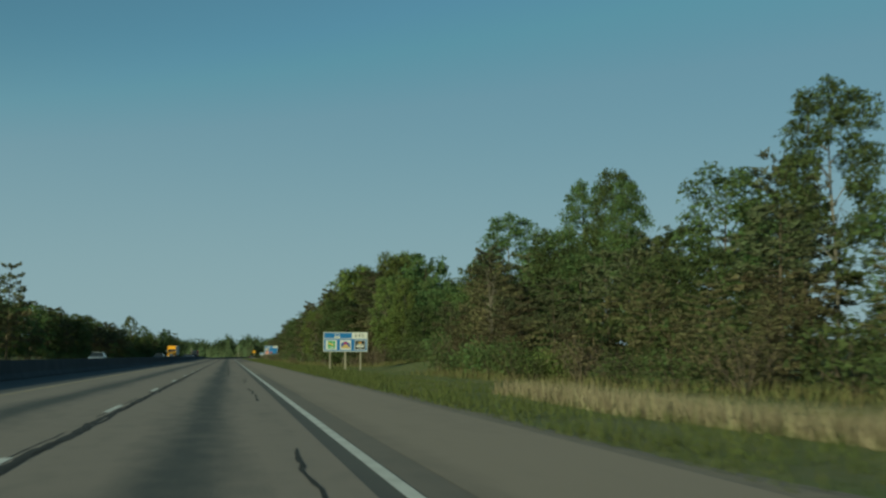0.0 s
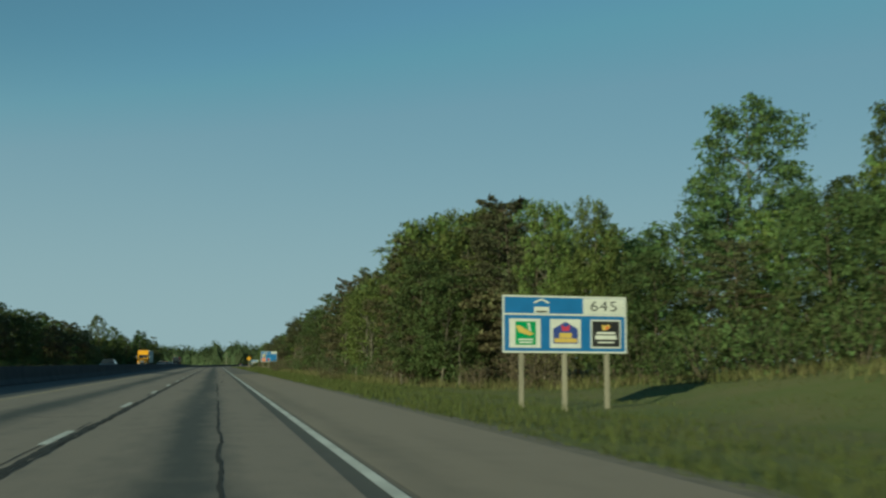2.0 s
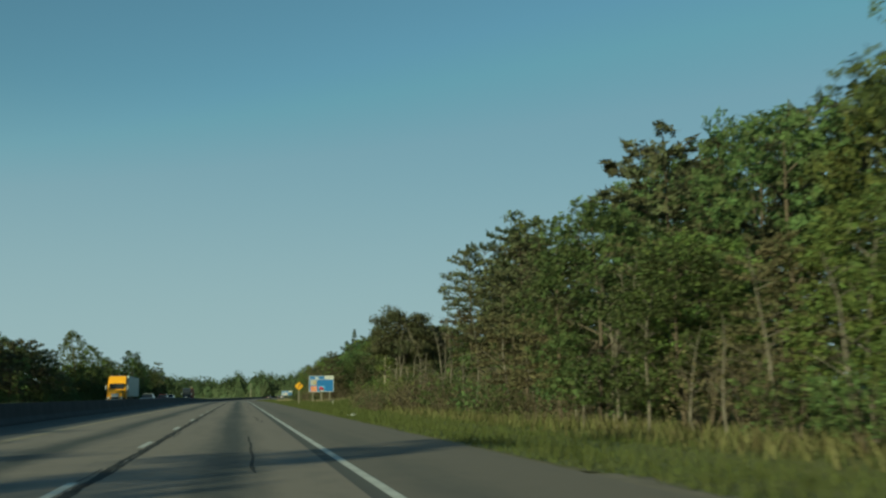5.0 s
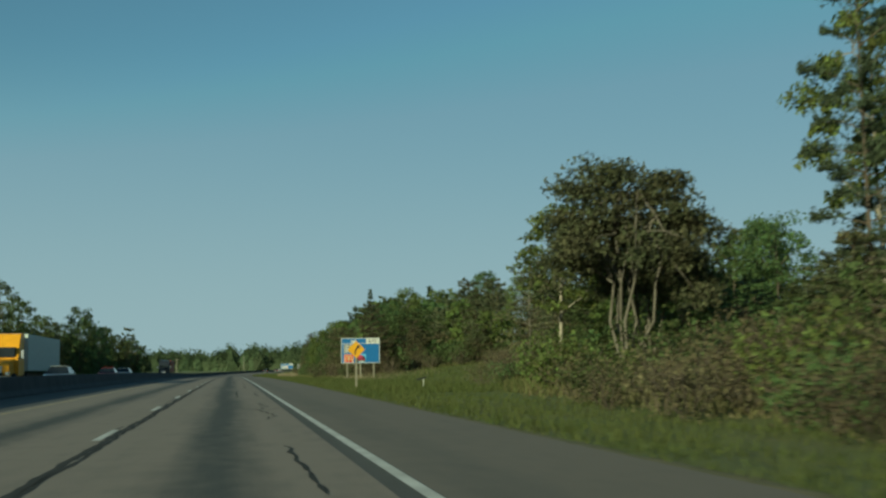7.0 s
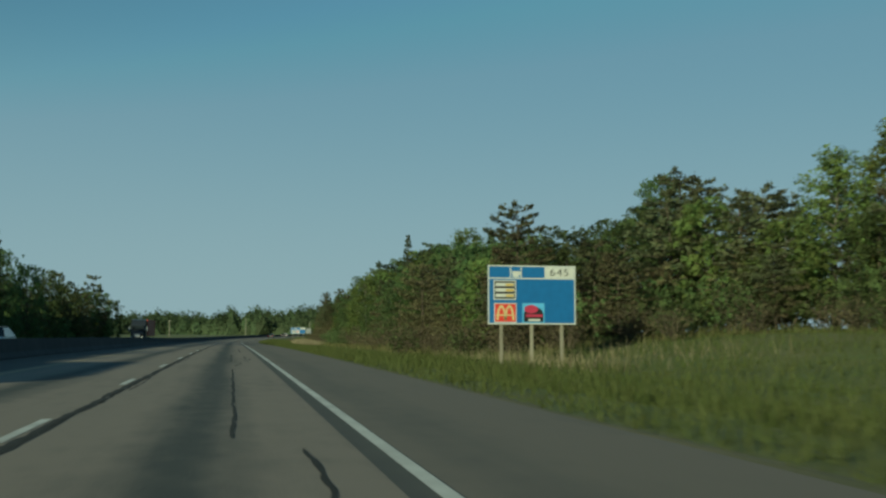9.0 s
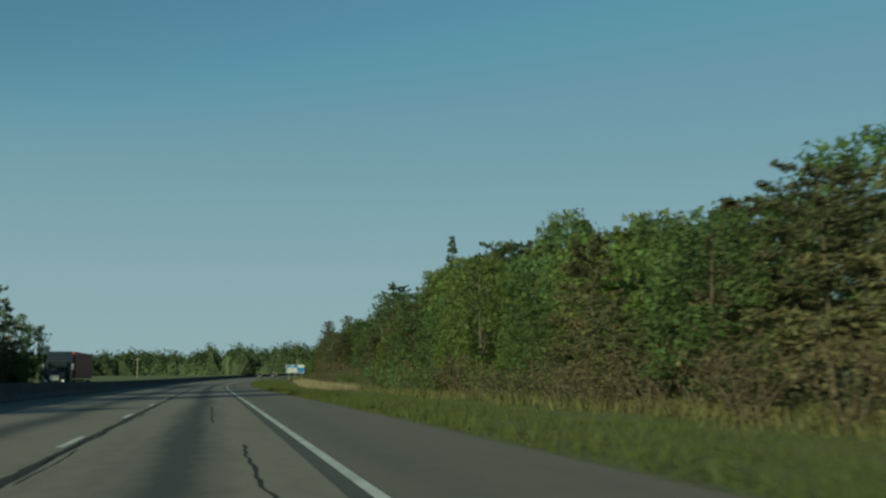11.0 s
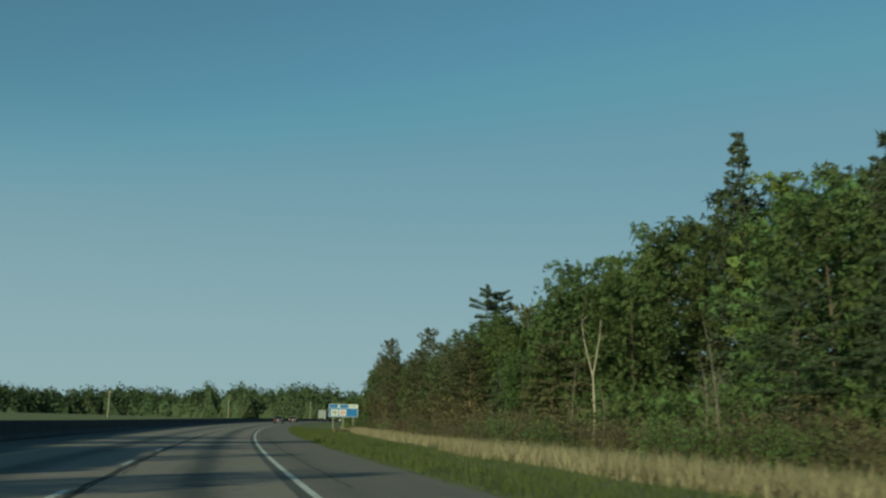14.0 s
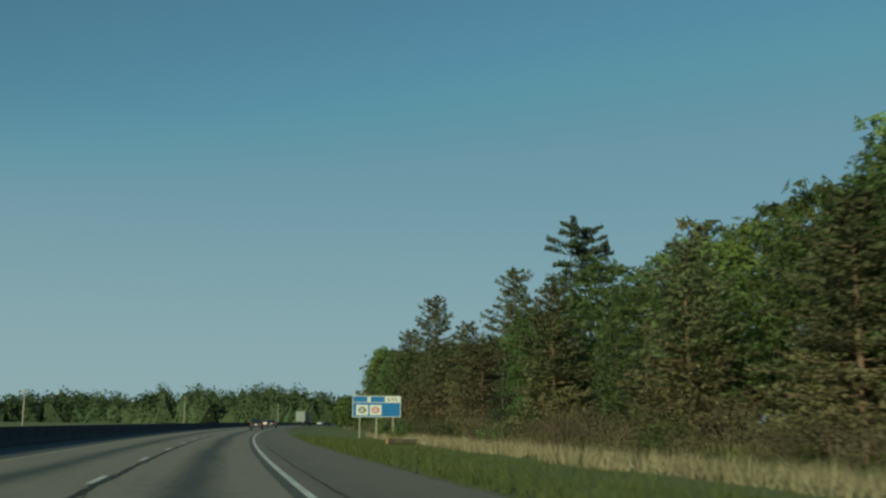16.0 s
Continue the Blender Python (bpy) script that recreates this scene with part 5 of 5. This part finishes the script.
# ---- poles beyond the opposite carriageway ----
def marker_post(s, off):
    post = thing("marker_post", Matrix.Translation(ground_at(s, off)) @ Matrix.Rotation(-heading(s), 4, "Z"), "short pale marker post with dark slanted plate", "marker post")
    part("post", box_mesh(0, 0, 0.3, 0.05, 0.05, 0.9, 0.006), SIGN_WHITE, post)
    pl = box_mesh(0, 0, 0, 0.62, 0.03, 0.09, 0.006)
    bmesh.ops.transform(pl, matrix=Matrix.Translation((-0.12, -0.045, 0.72)) @ Matrix.Rotation(radians(-14), 4, "Y"), verts=pl.verts)
    part("plate", pl, BLACK, post, "dark slanted plate")


marker_post(301.3, 11.2)

for s, off, h in ((765, -50, 7.2), (925, -50, 10), (1060, -42, 10)):
    pole = thing("utility_pole", Matrix.Translation(ground_at(s, off)), "slim pale wooden utility pole in open grass", "utility pole", "utility poles beyond the highway")
    verts, faces = [], []
    tube(verts, faces, [Vector((0, 0, -0.5)), Vector((0, 0, h * 0.5)), Vector((0, 0, h))], [0.2, 0.17, 0.13], 8)
    part_of("shaft", mesh_of("shaft", verts, faces), POST, pole, smooth=True)
    part("crossarm", box_mesh(0, 0, h - 0.5, 1.8, 0.12, 0.12), POST, pole)


# ---- vehicles ----
GLASS = plain("dark_glass", (0.02, 0.025, 0.03), 0.12, spec=0.6)
RUBBER = plain("tyre_rubber", (0.02, 0.02, 0.02), 0.85)
LAMP_RED = plain("tail_lamp", (0.35, 0.01, 0.01), 0.3)
LAMP_CLEAR = plain("head_lamp", (0.8, 0.8, 0.75), 0.2)
CHROME = plain("wheel_metal", (0.5, 0.5, 0.5), 0.35, 0.8)


def wheel(parent, x, y, r, w):
    bm = bmesh.new()
    bmesh.ops.create_cone(bm, cap_ends=True, segments=20, radius1=r, radius2=r, depth=w, matrix=Matrix.Translation((x, y, r)) @ Matrix.Rotation(math.pi / 2, 4, "Y"))
    bmesh.ops.bevel(bm, geom=[e for e in bm.edges if len(e.link_faces) == 2 and any(len(f.verts) > 4 for f in e.link_faces)], offset=0.03, segments=2, affect="EDGES")
    t = part("tyre", bm, RUBBER, parent)
    bm = bmesh.new()
    bmesh.ops.create_cone(bm, cap_ends=True, segments=16, radius1=r * 0.6, radius2=r * 0.55, depth=w + 0.02, matrix=Matrix.Translation((x, y, r)) @ Matrix.Rotation(math.pi / 2, 4, "Y"))
    part("rim", bm, CHROME, t)


def hull(prof, half, tuck):
    """A body from a side outline (y, z), its upper part tucked in."""
    bm = bmesh.new()
    zs = [z for _, z in prof]
    lo, hi = min(zs), max(zs)
    sides = []
    for sx in (-1, 1):
        sides.append([bm.verts.new((sx * (half - tuck * max(0, (z - lo) / (hi - lo) - 0.35)), y, z)) for y, z in prof])
    n = len(prof)
    for i in range(n):
        bm.faces.new((sides[0][i], sides[0][(i + 1) % n], sides[1][(i + 1) % n], sides[1][i]))
    bm.faces.new(sides[0])
    bm.faces.new(list(reversed(sides[1])))
    bmesh.ops.recalc_face_normals(bm, faces=bm.faces)
    bmesh.ops.bevel(bm, geom=list(bm.edges), offset=0.05, segments=2, affect="EDGES")
    return bm


def car(s, off, paint, label, away=True, tall=0.0):
    g = thing("car", Matrix.Translation(on_road(s, off)) @ Matrix.Rotation(-heading(s) + (0 if away else math.pi), 4, "Z"), label, "car", "vehicles on the highway")
    h = 1.46 + tall
    part("body", hull(((-2.2, 0.35), (2.15, 0.3), (2.22, 0.6), (2.05, 0.78), (0.95, 0.95), (-1.75, 1.0), (-2.2, 0.92), (-2.25, 0.6)), 0.9, 0.1), paint, g)
    part("cabin", hull(((0.95, 0.9), (0.2, h), (-1.35, h - 0.02), (-2.0 - 0.1 * tall, 0.97), (-1.0, 0.9)), 0.84, 0.42), GLASS, g, "dark glazed cabin")
    part("roof", box_mesh(0, -0.58, h + 0.005, 1.14, 1.5, 0.05, 0.02), paint, g)
    for x in (-0.7, 0.7):
        part("tail_light", box_mesh(x, -2.23, 0.8, 0.3, 0.06, 0.16, 0.015), LAMP_RED, g)
        part("headlight", box_mesh(x, 2.17, 0.66, 0.32, 0.1, 0.14, 0.015), LAMP_CLEAR, g)
    part("bumper", box_mesh(0, -2.26, 0.46, 1.6, 0.08, 0.16, 0.02), BLACK, g)
    part("number_plate", box_mesh(0, -2.285, 0.72, 0.36, 0.02, 0.16), SIGN_WHITE, g)
    for x in (-0.8, 0.8):
        for y in (-1.35, 1.4):
            wheel(g, x, y, 0.32, 0.2)


def truck(s, off, cab_paint, box_paint, label, away=False):
    g = thing("lorry", Matrix.Translation(on_road(s, off)) @ Matrix.Rotation(-heading(s) + (0 if away else math.pi), 4, "Z"), label, "truck", "vehicles on the highway")
    part("trailer", box_mesh(0, -8.2, 2.55, 2.55, 15.0, 2.75, 0.04), box_paint, g, "ribbed box trailer")
    part("chassis", box_mesh(0, -5.5, 0.95, 1.0, 20.0, 0.22), BLACK, g)
    part("cab", hull(((0.2, 0.8), (2.4, 0.8), (2.4, 2.1), (1.9, 3.0), (1.2, 3.85), (0.2, 3.95)), 1.2, 0.12), cab_paint, g)
    part("hood", hull(((2.3, 0.7), (4.2, 0.7), (4.25, 1.5), (3.9, 1.8), (2.3, 2.05)), 0.95, 0.1), cab_paint, g)
    part("windscreen", box_mesh(0, 2.2, 2.5, 1.9, 0.5, 0.75, 0.05), GLASS, g)
    part("grille", box_mesh(0, 4.27, 1.15, 0.9, 0.05, 0.75, 0.02), CHROME, g)
    part("bumper", box_mesh(0, 4.3, 0.62, 2.2, 0.25, 0.35, 0.04), CHROME, g)
    for x in (-0.8, 0.8):
        part("headlight", box_mesh(x, 4.2, 0.98, 0.28, 0.15, 0.22, 0.02), LAMP_CLEAR, g)
        part("mirror", box_mesh(x * 1.75, 2.1, 2.35, 0.2, 0.12, 0.6, 0.03), CHROME, g)
        part("exhaust_stack", box_mesh(x * 1.35, 0.1, 2.6, 0.14, 0.14, 2.6, 0.05), CHROME, g)
    for x in (-1.05, 1.05):
        for y in (3.3, 0.2, -1.1, -13.2, -14.5):
            wheel(g, x, y, 0.5, 0.32)


CAR_DARK = plain("dark_car_paint", (0.03, 0.035, 0.045), 0.3, 0.2)
CAR_SILVER = plain("silver_car_paint", (0.4, 0.42, 0.44), 0.3, 0.5)
CAR_WHITE = plain("white_car_paint", (0.7, 0.7, 0.7), 0.3)
CAR_RED = plain("red_car_paint", (0.3, 0.03, 0.03), 0.3)
CAB_YELLOW = plain("yellow_cab_paint", (0.7, 0.33, 0.02), 0.35)
BOX_WHITE = plain("trailer_white", (0.5, 0.55, 0.52), 0.5)
BOX_GREY = plain("trailer_grey", (0.16, 0.17, 0.17), 0.5)
BOX_RED = plain("trailer_red", (0.3, 0.05, 0.04), 0.5)
car(702, 0.0, CAR_DARK, "dark grey car in the driving lane", tall=0.1)
car(748, 0.1, CAR_DARK, "black car further along the driving lane")
car(790, -3.8, CAR_WHITE, "white car in the passing lane")
car(905, 0.0, CAR_SILVER, "silver car far along the lane")
truck(860, -0.2, CAR_WHITE, BOX_GREY, "grey lorry far along the driving lane", True)
truck(322, -16.2, CAB_YELLOW, BOX_WHITE, "yellow lorry with pale box trailer on the opposite carriageway")
car(318, -12.0, CAR_SILVER, "silver car beside the yellow lorry", False)
car(352, -12.4, CAR_RED, "red car on the opposite carriageway", False)
car(366, -12.2, CAR_WHITE, "white car on the opposite carriageway", False)
car(131, -15.0, CAR_SILVER, "silver car on the opposite carriageway", False)
car(196, -12.0, CAR_DARK, "dark car on the opposite carriageway", False)
truck(489, -15.0, CAR_DARK, BOX_RED, "dark lorry with reddish trailer on the opposite carriageway")


# ---- small things on the verge ----
def litter_bag(s, off, size, seed):
    """A crumpled white plastic bag."""
    bm = bmesh.new()
    bmesh.ops.create_icosphere(bm, subdivisions=3, radius=size)
    for v in bm.verts:
        q = v.co * (3.0 / size * 0.5)
        v.co *= 0.75 + 0.7 * noise.noise(q + Vector((seed, 0, 0))) + 0.25 * noise.noise(q * 2.7 + Vector((0, seed, 0)))
        v.co.z = max(v.co.z * 0.55, -0.2 * size)
    ob = part("plastic_bag", bm, BAG_WHITE, smooth=False)
    ob.matrix_world = Matrix.Translation(ground_at(s, off, 0.06)) @ Matrix.Rotation(seed, 4, "Z")
    tagged(ob, "crumpled white plastic bag lying in roadside grass", "litter", "litter on the verge")


BAG_WHITE = plain("bag_plastic", (0.7, 0.7, 0.68), 0.4)
for s, off, size in ((227.2, 5.9, 0.17), (226.8, 5.55, 0.07), (144.5, 6.4, 0.08)):
    litter_bag(s, off, size, s)


def fallen_log(s, off, length, turn):
    """A short sawn trunk with stubs of limbs."""
    log = thing("fallen_log", Matrix.Translation(ground_at(s, off)) @ Matrix.Rotation(turn, 4, "Z"), "reddish sawn log lying in rough grass", "log", "logs by the sign")
    verts, faces = [], []
    ps = [Vector((length * (f - 0.5), 0.05 * math.sin(5 * f), 0.16 + 0.02 * math.sin(9 * f))) for f in (0, 0.3, 0.65, 1.0)]
    tube(verts, faces, ps, [0.2, 0.19, 0.175, 0.16], 10)
    part_of("trunk", mesh_of("trunk", verts, faces), BARK, log, smooth=True)
    for i, f in ((0, -1), (3, 1)):
        bm = bmesh.new()
        bmesh.ops.create_cone(bm, cap_ends=True, segments=10, radius1=0.19 - 0.012 * i, radius2=0.19 - 0.012 * i, depth=0.03, matrix=Matrix.Translation(ps[i] + Vector((0.005 * f, 0, 0))) @ Matrix.Rotation(math.pi / 2, 4, "Y"))
        part("cut_end", bm, CUT_WOOD, log, "pale reddish cut face")


CUT_WOOD = mat("cut_wood", (0.3, 0.17, 0.1), 0.85, (0.2, 0.11, 0.07), 4.0, 30.0, 0.2)
for s, off, length, turn in ((617, 11.6, 2.2, 0.2), (618.2, 12.0, 1.8, 0.5)):
    fallen_log(s, off, length, turn)

# ---- grass and reeds ----
def blades(name, spots, heights, widths, material, label, category, seed):
    """Leaning blades, one triangle each."""
    rng = np.random.default_rng(seed)
    n = len(spots)
    a = rng.random(n) * 6.283
    u = np.stack([np.cos(a), np.sin(a), np.zeros(n)], 1) * widths[:, None]
    lean = rng.normal(0, 0.28, (n, 3)) * heights[:, None]
    lean[:, 2] = heights
    q = np.stack([spots - u, spots + u, spots + lean], 1).reshape(-1, 3)
    me = bpy.data.meshes.new(name)
    me.vertices.add(3 * n)
    me.vertices.foreach_set("co", q.ravel())
    me.loops.add(3 * n)
    me.loops.foreach_set("vertex_index", np.arange(3 * n, dtype=np.int32))
    me.polygons.add(n)
    me.polygons.foreach_set("loop_start", np.arange(0, 3 * n, 3, dtype=np.int32))
    me.polygons.foreach_set("loop_total", np.full(n, 3, dtype=np.int32))
    me.update()
    ob = part_of(name, me, material)
    tagged(ob, label, category, kind="stuff")


def verge(name, count, s_range, off_range, tall, wide, material, label, category, seed, clump=0.6):
    rng = np.random.default_rng(seed)
    ss = rng.uniform(*s_range, count)
    lo, hi = off_range
    f = rng.random(count) ** 1.4
    spots, keep = [], []
    for s, k in zip(ss, f):
        if lo is None:  # along the foot of the wood
            off = edge_of_wood(s) - 3.2 + 4.2 * rng.random() ** 0.7
            keep.append(noise.noise(Vector((s * 0.3, off * 0.5, seed))) > -0.25)
            spots.append(ground_at(s, off, -0.02))
            continue
        end = edge_of_wood(s) - 0.5 if hi is None else hi
        off = lo + 0.25 * noise.noise(Vector((s * 0.2, 3, seed))) + k * (end - lo)
        thickness = 0.5 + noise.noise(Vector((s * 0.25, off * 0.5, seed)))
        keep.append(thickness > 1 - clump - 0.35)
        spots.append(ground_at(s, off, -0.02))
    keep = np.array(keep)
    spots = np.array(spots)[keep]
    n = len(spots)
    blades(name, spots, tall * rng.uniform(0.5, 1.15, n), wide * rng.uniform(0.6, 1.3, n), material, label, category, seed + 1)


verge("grass", 125000, (8, 640), (4.8, None), 0.15, 0.016, GRASS, "uneven green roadside grass", "grass", 21, 0.9)
verge("dry_reeds", 6000, (3, 36), (9.2, 11.2), 0.62, 0.018, DRY, "pale dry reeds in the ditch", "reeds", 31, 0.6)
verge("dry_reeds", 5600, (484, 536), (11.6, 15.5), 0.8, 0.02, DRY, "pale dry reeds in the ditch", "reeds", 33, 0.66)
verge("dry_reeds", 9500, (546, 655), (12.6, 17.0), 0.6, 0.02, DRY, "low pale dry reeds in the ditch", "reeds", 34, 0.6)
verge("dry_reeds", 520, (346, 362), (12.5, 17.5), 0.6, 0.016, DRY, "pale seeded grass behind the sign", "reeds", 35, 0.3)
verge("meadow_grass", 26000, (292, 372), (7.5, None), 0.42, 0.02, GRASS, "long uneven grass on the meadow bank", "grass", 61, 0.75)
verge("dry_reeds", 900, (342, 372), (12.0, 21.0), 0.75, 0.014, DRY, "pale seeded grass behind the sign", "reeds", 36, 0.45)
verge("tall_weeds", 42000, (14, 640), (None, None), 0.62, 0.03, WEED, "tall green and straw-coloured weeds at the foot of the wood", "weeds", 41)
verge("grass_tufts", 75000, (10, 640), (5.1, 11.5), 0.33, 0.013, GRASS, "taller tufts of roadside grass", "grass", 51, 0.42)
